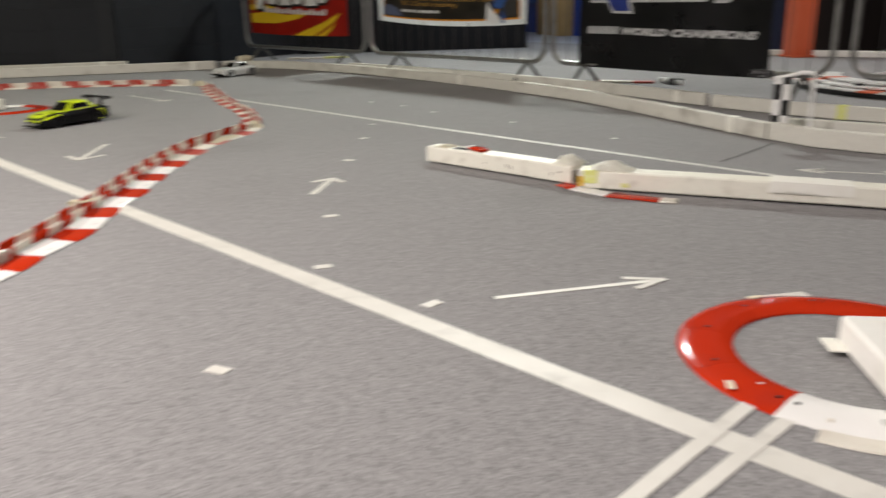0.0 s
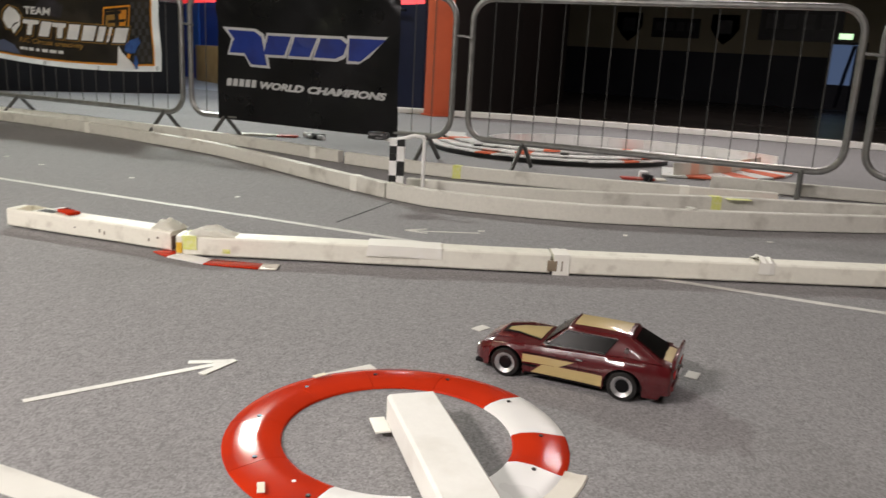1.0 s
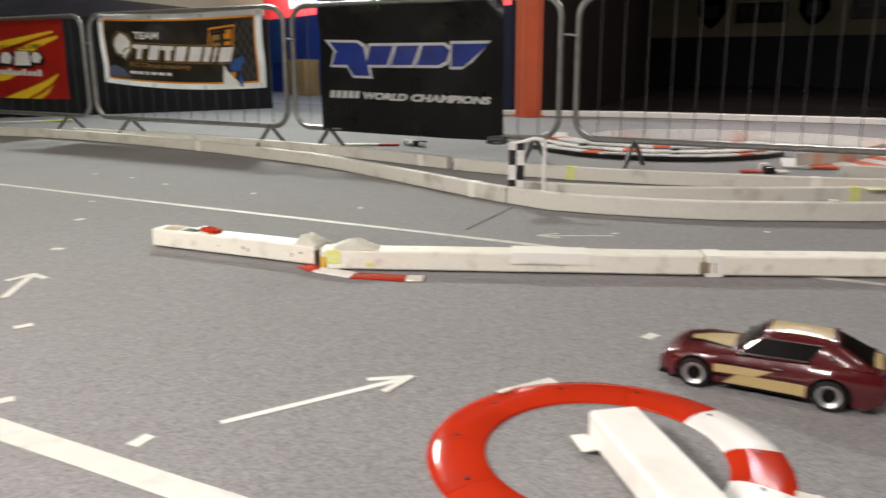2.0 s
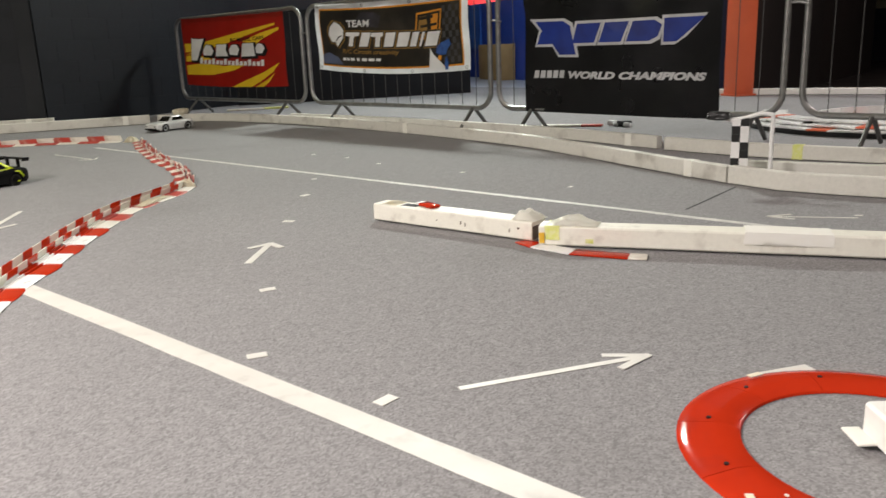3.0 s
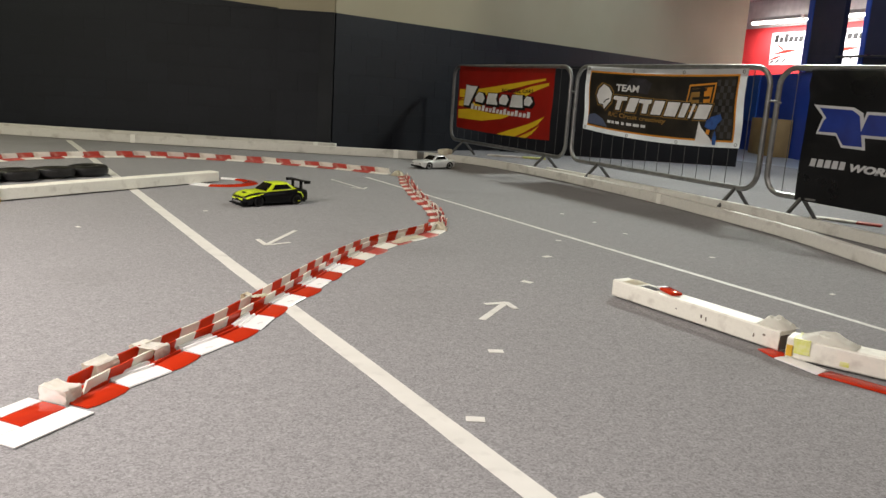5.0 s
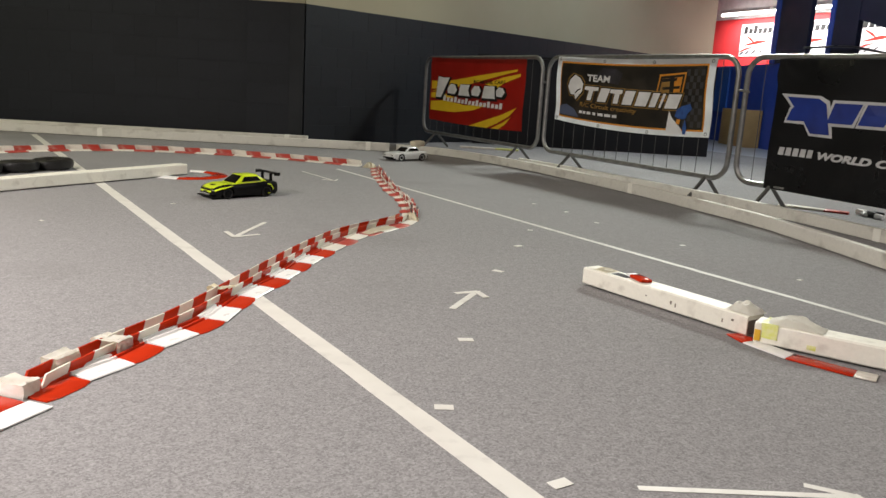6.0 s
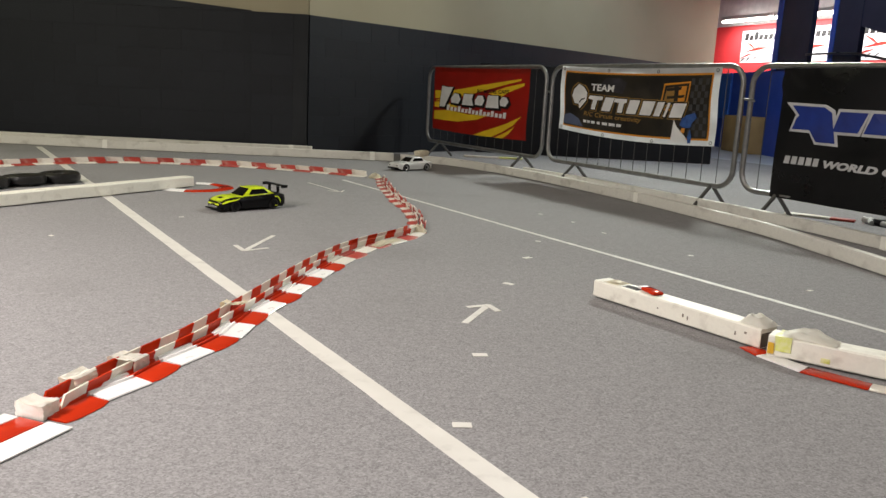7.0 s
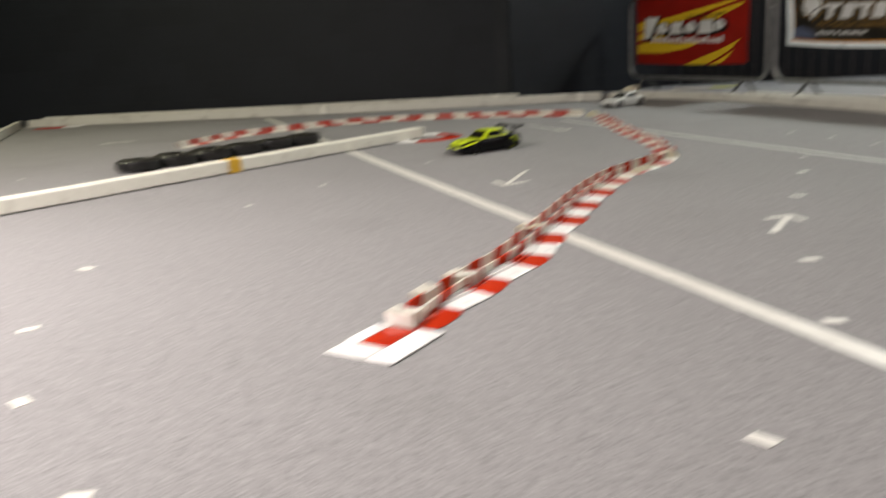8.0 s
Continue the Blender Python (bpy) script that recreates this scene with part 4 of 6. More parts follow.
part("yellow_dab", box(0.15, 0.175, -0.0025, -0.001, 0.018, 0.032, 0.0006), HIVIS, long_a)
part("amber_dab", box(0.002, 0.02, -0.004, -0.002, 0.014, 0.048, 0.0006), AMBER, long_a)
long_b, n3 = beam("long white painted beam scuffed along its top edge", (2.776, 0.655), (3.93, -1.42), 0.085, 0.069)
wrap(long_b, 0.0, 0.05, 0.085, 0.069, PALE_TAPE, seed=7, flare=0.003)
part("wood_plug", box(-0.02, 0.03, -0.003, 0.02, 0.014, 0.05, 0.002), surface("raw_wood", (0.28, 0.22, 0.15)), long_b, "bare wood plug")
wrap(long_b, 0.68, 0.73, 0.085, 0.070, PALE_TAPE, seed=8, flare=0.008, z0=0.05)

# beam that lies across the ring
rb, n4 = beam("bright white painted square beam lying across the ring kerb", (1.555, 0.548), (0.445, -0.505), 0.093, 0.064, PAINT_CLEAN)
part("tape_flap", box(-0.01, 0.05, -0.03, -0.001, 0.012, 0.016, 0.001), PALE_TAPE, rb)

# left beam with tyres behind it
lb, n5 = beam("long white painted beam in front of a row of small tyres", (-1.95, 3.62), (1.30, 5.86), 0.09, 0.075)
wrap(lb, 2.28, 2.36, 0.09, 0.075, AMBER, "amber_tape", 9, 0.002)


def small_tyre(x, y, turn):
    root = thing("small_tyre", "shiny black rubber tyre lying flat behind a beam", "tyre", pose(x, y, 0.0, random.uniform(-3, 3), random.uniform(-3, 3), turn), group="row of tyres")
    bm = bmesh.new()
    R, r, n, m = 0.088, 0.047, 40, 12
    rings = []
    for i in range(n):
        a = 2 * math.pi * i / n
        ring = []
        for k in range(m):
            b = 2 * math.pi * k / m
            rr = R + (r - 0.0022 * (i % 4 == 0)) * math.copysign(abs(math.cos(b)) ** 0.75, math.cos(b))
            zz = 0.038 + 0.036 * math.copysign(abs(math.sin(b)) ** 0.75, math.sin(b))
            ring.append(bm.verts.new((rr * math.cos(a), rr * math.sin(a), zz)))
        rings.append(ring)
    for i in range(n):
        for k in range(m):
            bm.faces.new((rings[i][k], rings[i][(k + 1) % m], rings[(i + 1) % n][(k + 1) % m], rings[(i + 1) % n][k]))
    part("tread_body", bm, RUBBER, root)


for k in range(6):
    t = k / 5
    small_tyre(-0.60 + 1.07 * t, 5.47 + 0.72 * t, k * 40)


# ---- red and white kerbs ----
def flat_piece_mesh(length, width, h, material, bulge=0.0):
    """A ramped plastic kerb piece; x along, y from its low outer edge inward. bulge: how far the outer edge bows out."""
    bm = bmesh.new()
    sec = [(0, 0.0005), (0.003, 0.003), (width * 0.60, h * 0.62), (width * 0.63, h * 0.25), (width * 0.68, h * 0.25), (width * 0.70, h * 0.9), (width * 0.76, h * 0.9), (width * 0.78, h * 0.35), (width * 0.86, h * 0.35), (width * 0.89, h * 1.1), (width, h * 1.1), (width, 0.0005)]
    n, steps = len(sec), 5 if bulge else 1
    rings = []
    for i in range(steps + 1):
        u = i / steps
        out = bulge * (1 - (2 * u - 1) ** 4)
        rings.append([bm.verts.new((0.0015 + (length - 0.003) * u, y - out * max(0, 1 - y / (width * 0.6)), z)) for y, z in sec])
    for r0, r1 in zip(rings, rings[1:]):
        for k in range(n):
            bm.faces.new((r0[k], r0[(k + 1) % n], r1[(k + 1) % n], r1[k]))
    bm.faces.new(rings[0])
    bm.faces.new(rings[-1])
    return mesh_of("kerb_piece", bm, material)


def fin_piece_mesh(length, h, thick, material, slant=0.016):
    bm = bmesh.new()
    vs = [[bm.verts.new((x, y, z)) for x, z in ((0.001, 0), (length - 0.001, 0), (length - 0.001 + slant, h), (0.001 + slant, h))] for y in (0, thick)]
    bm.faces.new(vs[0])
    bm.faces.new(vs[1][::-1])
    for k in range(4):
        bm.faces.new((vs[0][k], vs[1][k], vs[1][(k + 1) % 4], vs[0][(k + 1) % 4]))
    return mesh_of("fin_piece", bm, material, smooth=False)


def chicane(name, label, edge, side, red, white, flat_len=0.132, fin_len=0.092, width=0.088, first=0, fins=(0.029, 0.031), skip=0, gap=0.036, mess=1.2, lean=4.0, worn_from=999, fin_white=None, boards=None):
    """A flat kerb along its outer edge with two upright fin boards behind it. side: +1 if the fins lie to the left of the way."""
    root = thing(name, label, "kerb")
    flats = [flat_piece_mesh(flat_len, width, 0.010, white), flat_piece_mesh(flat_len, width, 0.010, red, 0.009)]
    worn = [flat_piece_mesh(flat_len, width, 0.010, WHITE_OLD, 0.003), flat_piece_mesh(flat_len, width, 0.010, RED_OLD, 0.009)]
    pts = spline(edge, flat_len)
    for i, (p, q) in enumerate(zip(pts, pts[1:])):
        d = Vector((q[0] - p[0], q[1] - p[1]))
        m = pose(p[0], p[1], 0.001 + 0.0012 * (i % 2), 0, 0, math.degrees(math.atan2(d.y, d.x)) + random.uniform(-3.2, 3.2))
        m = m @ pose(0, random.uniform(-0.007, 0.006) * side, 0) @ Matrix.Diagonal((d.length / flat_len * 1.02, side * random.uniform(0.97, 1.03), 1, 1))
        piece("kerb_piece", (flats if i < worn_from else worn)[(i + first) % 2], root, m)
    pts = spline(boards or edge, fin_len)
    foot = 0.0 if boards else width + 0.004
    for f, (h, off) in enumerate(((fins[0], foot), (fins[1], foot + gap))):
        meshes = [fin_piece_mesh(fin_len, h, 0.005, c) for c in (fin_white or white, red)]
        for i, (p, q) in enumerate(zip(pts, pts[1:])):
            if i < skip:
                continue
            d = Vector((q[0] - p[0], q[1] - p[1]))
            nrm = Vector((-d.y, d.x)).normalized() * side * off
            m = pose(p[0] + nrm.x, p[1] + nrm.y, 0.004, 0, 0, math.degrees(math.atan2(d.y, d.x)) + random.uniform(-mess, mess)) @ pose(0, 0, 0, random.uniform(-lean, lean), random.uniform(-mess, mess), 0)
            piece("fin_piece", meshes[(i + (f if gap > 0.02 else 0)) % 2], root, m @ Matrix.Diagonal((d.length / fin_len * 1.02, side, 1, 1)))
    return root


NEAR_EDGE = [(0.308, 1.940), (0.39, 2.028), (0.485, 2.105), (0.588, 2.212), (0.69, 2.297), (0.78, 2.392), (0.90, 2.578), (1.04, 2.750), (1.14, 2.872), (1.335, 3.130), (1.53, 3.365), (1.70, 3.525), (1.92, 3.68), (2.06, 3.79), (2.135, 3.89), (2.15, 3.99)]
BOARDS = [(0.300, 2.020), (0.378, 2.113), (0.471, 2.214), (0.569, 2.312), (0.666, 2.412), (0.823, 2.606), (0.975, 2.804), (1.156, 3.040), (1.33, 3.262), (1.55, 3.505), (1.75, 3.665), (1.98, 3.815), (2.07, 3.90)]
chicane("chicane_kerb", "red and white kerb with double upright fins, taped ends", NEAR_EDGE, 1, RED, WHITE, fin_len=0.084, first=1, worn_from=13, boards=BOARDS, fins=(0.028, 0.030), gap=0.046, mess=0.6, lean=2.0, fin_white=FIN_WHITE)
TURN_EDGE = [(2.10, 4.02), (2.20, 4.25), (2.31, 4.55), (2.48, 5.20), (2.70, 5.88), (2.86, 6.30)]
chicane("chicane_kerb", "scuffed red and white kerb with upright fins at the bend", TURN_EDGE, -1, RED_OLD, WHITE_OLD, 0.11, 0.075, 0.05, fins=(0.020, 0.025), gap=0.022, mess=9, lean=20)
FAR_EDGE = [(2.80, 6.42), (2.55, 6.68), (2.2, 7.00), (1.75, 7.30), (1.30, 7.46), (0.9, 7.50), (0.4, 7.35), (0.0, 7.08), (-0.36, 6.62)]
chicane("chicane_kerb", "scuffed red and white kerb sweeping round the far turn", FAR_EDGE, -1, RED_OLD, WHITE_OLD, 0.17, 0.135, 0.06, fins=(0.042, 0.044), gap=0.014, mess=2, lean=6)

# flat end plates of the near kerb and its taped end block
endp = thing("kerb_end_plate", "flat white and red kerb end plates laid on the carpet", "kerb", pose(0.326, 1.933, 0, 0, 0, 42))
part("white_plate", box(-0.217, -0.02, -0.012, 0.055, 0.001, 0.005, 0.0015), WHITE, endp)
part("white_plate", box(-0.217, -0.145, 0.057, 0.162, 0.001, 0.005, 0.0015), WHITE, endp)
part("red_plate", box(-0.143, -0.03, 0.057, 0.125, 0.0015, 0.0055, 0.0015), RED, endp)
part("white_plate", box(-0.143, -0.03, 0.128, 0.168, 0.001, 0.005, 0.0015), WHITE, endp)


def crumpled(name, label, x, y, z, sx, sy, sz, turn, material, seed, category="tape"):
    bm = bmesh.new()
    bmesh.ops.create_cube(bm, size=1)
    bmesh.ops.subdivide_edges(bm, edges=bm.edges[:], cuts=8, use_grid_fill=True)
    for v in bm.verts:
        k = noise.noise(v.co * 3.1 + Vector((seed * 7.3, 0, 0)))
        k2 = noise.noise(v.co * 8 + Vector((0, seed * 3.1, 0)))
        v.co = v.co.normalized() * 0.25 + v.co * 0.62
        v.co *= 1 + 0.22 * k + 0.12 * k2
        v.co.z = max(v.co.z, -0.5)
        v.co = Vector((v.co.x * sx, v.co.y * sy, (v.co.z + 0.5) * sz))
    return whole(name, bm, material, label, category, pose(x, y, z, 0, 0, turn))


def tape_band(label, s, side, along, lo, hi, h, material, seed, turn=0.0, name="tape_band", closed_end=0.0):
    """Wrinkled tape wound across both fin boards; s is the point on the kerb's outer edge, lo and hi its reach across."""
    bm = bmesh.new()
    n, ring_n = 12, 22
    rings = []
    for i in range(n + 1):
        u = i / n
        ring = []
        for k in range(ring_n + 1):
            t = k / ring_n
            # up one side, over the top, down the other
            if t < 0.3:
                y, z = 0.0, t / 0.3
            elif t < 0.7:
                y, z = (t - 0.3) / 0.4, 1.0
            else:
                y, z = 1.0, (1 - t) / 0.3
            wr = noise.noise(Vector((u * 5.0 + seed * 9.1, t * 14, seed)))
            wr2 = noise.noise(Vector((u * 2.2 + seed * 4.7, t * 30, seed * 2)))
            crest = 0.0035 * wr + 0.0025 * wr2
            dip = -0.006 * math.sin(math.pi * min(1, max(0, y))) * (z == 1.0)
            x = (u - 0.5) * along + 0.006 * noise.noise(Vector((t * 5, seed * 3.3, u > 0.5))) * (1 if i in (0, n) else 0)
            ring.append(bm.verts.new((x, lo + (hi - lo) * y + (crest if z < 1 else 0.3 * crest) + (0.004 if y == 1 and z < 1 else -0.004 if y == 0 and z < 1 else 0), 0.002 + (h - 0.002) * z + (crest + dip if z == 1.0 else 0))))
        rings.append(ring)
    for r0, r1 in zip(rings, rings[1:]):
        for k in range(ring_n):
            bm.faces.new((r0[k], r0[k + 1], r1[k + 1], r1[k]))
    if closed_end:
        bm.faces.new(rings[0])
    bmesh.ops.solidify(bm, geom=bm.faces[:], thickness=0.0008)
    return whole(name, bm, material, label, "tape", pose(s[0], s[1], 0, 0, 0, turn) @ Matrix.Diagonal((1, side, 1, 1)), group="tape on the chicane kerb")


PAPER = surface("paper_tape", (0.92, 0.90, 0.84), (0.88, 0.85, 0.77), 40, 0.55, 0, 0.6, 55, stain=(0.74, 0.68, 0.54), stain_amount=0.4, stain_scale=30)
tape_band("off-white tape wound over the end of the fin boards", (0.336, 1.936), 1, 0.048, 0.080, 0.146, 0.038, PAPER, 1, 46, closed_end=1.0)
tape_band("off-white tape wound across both fin boards", (0.440, 2.072), 1, 0.075, 0.112, 0.150, 0.037, PAPER, 2, 47)
tape_band("creased pale masking tape across both fin boards", (0.548, 2.170), 1, 0.058, 0.080, 0.152, 0.037, PAPER, 3, 45)
tape_band("yellowed masking tape across both fin boards", (0.925, 2.612), 1, 0.040, 0.082, 0.152, 0.036, MASKING, 4, 51)
def tape_hump(label, x, y, z, sx, sy, sz, turn, material, seed):
    """A puffed sheet of tape that bulges off a beam's top and lies down at its edges."""
    bm = bmesh.new()
    n = 14
    rows = []
    for i in range(n + 1):
        row = []
        for k in range(n + 1):
            u, v = 2 * i / n - 1, 2 * k / n - 1
            e = max(0, 1 - abs(u) ** 2.2) * max(0, 1 - abs(v) ** 3)
            w = noise.noise(Vector((u * 1.6 + seed * 5, v * 1.6, seed))) + 0.5 * noise.noise(Vector((u * 5 + seed, v * 4, seed * 2)))
            ragged = 1 + 0.10 * noise.noise(Vector((v * 3, seed, 1.0 if u > 0 else 2.0)))
            row.append(bm.verts.new((u * sx / 2 * ragged, v * sy / 2, max(0.001, sz * e * (0.85 + 0.55 * w)))))
        rows.append(row)
    for r0, r1 in zip(rows, rows[1:]):
        for k in range(n):
            bm.faces.new((r0[k], r0[k + 1], r1[k + 1], r1[k]))
    bmesh.ops.solidify(bm, geom=bm.faces[:], thickness=0.0008)
    return whole("crumpled_tape", bm, material, label, "tape", pose(x, y, z, 0, 0, turn))


tape_hump("crumpled masking tape on the kerb tip", 2.10, 3.925, 0.003, 0.11, 0.09, 0.036, 60, MASKING, 5)
tape_hump("yellowed tape over the kerb tip pieces", 1.80, 3.655, 0.006, 0.26, 0.06, 0.012, 37, MASKING, 6)
tape_hump("crumpled tape at the far kerb corner", 2.88, 6.37, 0.003, 0.12, 0.10, 0.045, 50, MASKING, 8)
tape_hump("crumpled pale tape standing up at the beam joint", 2.280, 1.842, 0.0698, 0.100, 0.084, 0.034, -83, PALE_TAPE, 7)
tape_hump("yellowed crumpled tape near the end of a beam", 2.196, 2.425, 0.0696, 0.070, 0.070, 0.010, -80, MASKING, 13)
tape_hump("puffed pale tape over the end of a beam", 2.297, 1.668, 0.0710, 0.16, 0.078, 0.026, -63.5, PALE_TAPE, 9)
crumpled("crumpled_tape", "folded tape on a rail", 3.93, 0.43, 0.078, 0.05, 0.03, 0.012, 50, TAPE, 10)
crumpled("rag", "crumpled pale rag on the corner of two rails", 3.98, 7.72, 0.06, 0.14, 0.08, 0.07, 20, MASKING, 11, "rag")


def ring_kerb(name, label, centre, r0, r1, arcs, h=0.011, gap=0.25, rivets=True):
    """Curved plastic kerb pieces; arcs: (start angle, end angle, material)."""
    root = thing(name, label, "kerb", pose(*centre, 0))
    for a0, a1, mt in arcs:
        bm = bmesh.new()
        n = max(3, int(abs(a1 - a0) / 5))
        rows = []
        for i in range(n + 1):
            a = radians(a0 + gap / 2 * (1 if a1 > a0 else -1) + (a1 - a0 - gap * (1 if a1 > a0 else -1)) * i / n)
            row = []
            for f, z in ((0, 0.001), (0.02, h * 0.45), (0.18, h * 0.9), (0.45, h), (0.8, h * 0.55), (0.97, 0.0035), (1, 0.001)):
                r = r0 + (r1 - r0) * f
                row.append(bm.verts.new((r * math.cos(a), r * math.sin(a), z)))
            rows.append(row)
        for x, y in zip(rows, rows[1:]):
            for k in range(len(x) - 1):
                bm.faces.new((x[k], x[k + 1], y[k + 1], y[k]))
            bm.faces.new((x[-1], x[0], y[0], y[-1]))
        bm.faces.new(rows[0])
        bm.faces.new(rows[-1])
        part("kerb_piece", bm, mt, root)
        if rivets:
            for e in (0.1,):
                a = radians(a0 + (a1 - a0) * e)
                r = r0 + (r1 - r0) * 0.52
                bmr = add_cyl(bmesh.new(), (r * math.cos(a), r * math.sin(a), h * 0.7), (r * math.cos(a), r * math.sin(a), h + 0.0008), 0.0042, segs=8)
                part("rivet", bmr, BLACK, root)
    return root


RING = (1.534, 0.509)
step_ = 206 / 6
ring = ring_kerb("ring_kerb", "glossy red and white plastic kerb laid as a ring", RING, 0.209, 0.312,
                 [(182 - step_ * k, 182 - step_ * (k + 1), RED) for k in range(6)] + [(-24, -58, WHITE), (-58, -86, RED), (-86, -114, WHITE), (182, 216, WHITE)])
for a_, r_, w_, mt_ in ((214, 0.262, 0.011, GREY_METAL), (168, 0.245, 0.004, WHITE_OLD), (197, 0.285, 0.004, WHITE_OLD)):
    q_ = Vector((r_ * math.cos(radians(a_)), r_ * math.sin(radians(a_)), 0.0))
    part("worn_spot", add_cyl(bmesh.new(), q_ + Vector((0, 0, 0.007)), q_ + Vector((0, 0, 0.0112)), w_, w_ * 0.9, segs=14), mt_, ring, "worn pale spot")
ring_kerb("kerb_offcut", "worn white kerb offcuts lying under the ring kerb", RING, 0.258, 0.349, [(195, 213, WHITE_OLD), (-82, -106, WHITE_OLD)], h=0.004, rivets=False)
for x, y, t, w, l in ((1.735, 0.745, -28, 0.03, 0.11), (1.30, 0.655, 20, 0.03, 0.04), (1.66, 0.775, -20, 0.012, 0.03), (1.25, 0.59, 40, 0.012, 0.03)):
    whole("tape_strip", box(-l / 2, l / 2, -w / 2, w / 2, 0.011 if w < 0.013 else 0.0012, 0.0125 if w < 0.013 else 0.003), TAPE if w > 0.013 else MASKING, "scrap of tape stuck beside the ring kerb", "tape", pose(x, y, 0, 0, 0, t), group="tape scraps at the ring")

ring_kerb("corner_kerb", "small red and white kerb under a beam end", (1.30, 5.86), 0.17, 0.27, [(-160, -115, WHITE), (-115, -80, RED), (-80, -40, RED), (-40, 0, RED), (0, 40, RED), (40, 75, WHITE)], rivets=False)
fc = thing("corner_kerb", "short red and white kerb in the far corner by the rails", "kerb", frame_on_line((-2.10, 10.28), (-1.62, 10.20)))
part("kerb_plate", box(0, 0.30, 0, 0.09, 0.001, 0.014, 0.003), RED, fc)
part("kerb_plate", box(0.303, 0.50, 0, 0.09, 0.001, 0.014, 0.003), WHITE, fc)
kk = thing("corner_kerb", "red and white kerb plates under the joint of two beams", "kerb")
for (x0, y0), (x1, y1), mt in (((2.203, 1.835), (2.183, 1.755), RED), ((2.183, 1.755), (2.187, 1.605), WHITE), ((2.187, 1.605), (2.248, 1.435), RED), ((2.248, 1.435), (2.275, 1.385), WHITE_OLD)):
    m = frame_on_line((x0, y0), (x1, y1))
    bm = box(0.001, math.hypot(x1 - x0, y1 - y0) - 0.001, -0.004, 0.058, 0.001, 0.006, 0.002)
    bm.transform(m)
    part("kerb_plate", bm, mt, kk)
kq = thing("corner_kerb", "red and white kerb plates beside a far rail", "kerb")
for (x0, y0), (x1, y1), mt in (((4.44, 0.56), (4.50, 0.46), WHITE_OLD), ((4.50, 0.46), (4.58, 0.33), RED), ((4.58, 0.33), (4.66, 0.20), WHITE_OLD), ((4.66, 0.20), (4.74, 0.07), RED)):
    m = frame_on_line((x0, y0), (x1, y1))
    bm = box(0.001, math.hypot(x1 - x0, y1 - y0) - 0.001, 0, 0.08, 0.001, 0.012, 0.002)
    bm.transform(m)
    part("kerb_plate", bm, mt, kq)

# stacked kerb lengths behind the barriers
stack = thing("kerb_stack", "stacked loops of white and red kerb strips behind the barriers", "kerb", pose(6.34, 1.55, 0, 0, 0, 0))
FLUO = surface("orange_red_plastic", (0.80, 0.17, 0.08), (0.72, 0.14, 0.06), 8, 0.4)
PEACH = surface("faded_orange_plastic", (0.80, 0.46, 0.32), (0.82, 0.60, 0.46), 14, 0.45)
LAYERS = ((-0.04, 0.40, 0.72, 0.78, 104, 262, 0.034, 0.20, 0.010), (-0.02, 0.38, 0.70, 0.75, 108, 256, 0.052, 0.17, 0.010), (0.02, 0.40, 0.66, 0.70, 100, 258, 0.071, 0.15, 0.010),
          (-0.24, -0.35, 0.76, 1.13, -52, 96, 0.002, 0.014, 0.095), (-0.20, -0.30, 0.56, 0.92, -50, 92, 0.004, 0.18, 0.012))
# Black strip standing in for the shadow gap below the raised kerbs.
bm = bmesh.new()
rows = []
for i in range(41):
    u = radians(104 + 158 * i / 40)
    rows.append([bm.verts.new((-0.04 + (0.76 + k) * math.cos(u), 0.40 + (0.82 + k) * math.sin(u), z_)) for k, z_ in ((0, 0.001), (0.14, 0.001), (0.14, 0.030), (0, 0.030))])
for r0, r1 in zip(rows, rows[1:]):
    for k in range(4):
        bm.faces.new((r0[k], r0[(k + 1) % 4], r1[(k + 1) % 4], r1[k]))
bm.faces.new(rows[0])
bm.faces.new(rows[-1])
part("rubber_base", bm, RUBBER, stack, "black strip added as the dark shadow gap under the kerbs")
for i, u in enumerate((118, 160, 205, 246)):
    c_ = Vector((-0.02 + 0.80 * math.cos(radians(u)), 0.39 + 0.84 * math.sin(radians(u)), 0))
    part("packer", add_cyl(bmesh.new(), c_ + Vector((0, 0, 0.03)), c_ + Vector((0, 0, 0.072)), 0.03), RUBBER, stack)
for layer, (ox, oy, rx, ry, a0, a1, z, wd, th) in enumerate(LAYERS):
    n = 20
    wave = random.Random(layer)
    for i in range(n):
        u0, u1 = radians(a0 + (a1 - a0) * i / n), radians(a0 + (a1 - a0) * (i + 0.985) / n)
        k_out = wave.uniform(-0.012, 0.012)
        tip = wave.uniform(-0.003, 0.003) if layer < 3 else 0.0
        bm = bmesh.new()
        q = []
        for z_ in (z, z + th):
            q.append([bm.verts.new((ox + (rx + k_out + k * wd) * math.cos(u), oy + (ry + k_out + k * wd) * math.sin(u), z_ + tip * (1 if u == u1 else -1))) for u, k in ((u0, 0), (u1, 0), (u1, 1), (u0, 1))])
        bm.faces.new(q[0])
        bm.faces.new(q[1])
        for k in range(4):
            bm.faces.new((q[0][k], q[0][(k + 1) % 4], q[1][(k + 1) % 4], q[1][k]))
        part("kerb_strip", bm, FLUO if (i * 3 + layer * 2) % 8 == 0 and layer != 3 else WHITE, stack, smooth=False)
stack2 = thing("kerb_stack", "curved orange-red and white kerb lying on the floor behind the barriers", "kerb", pose(6.36, 1.08, 0))
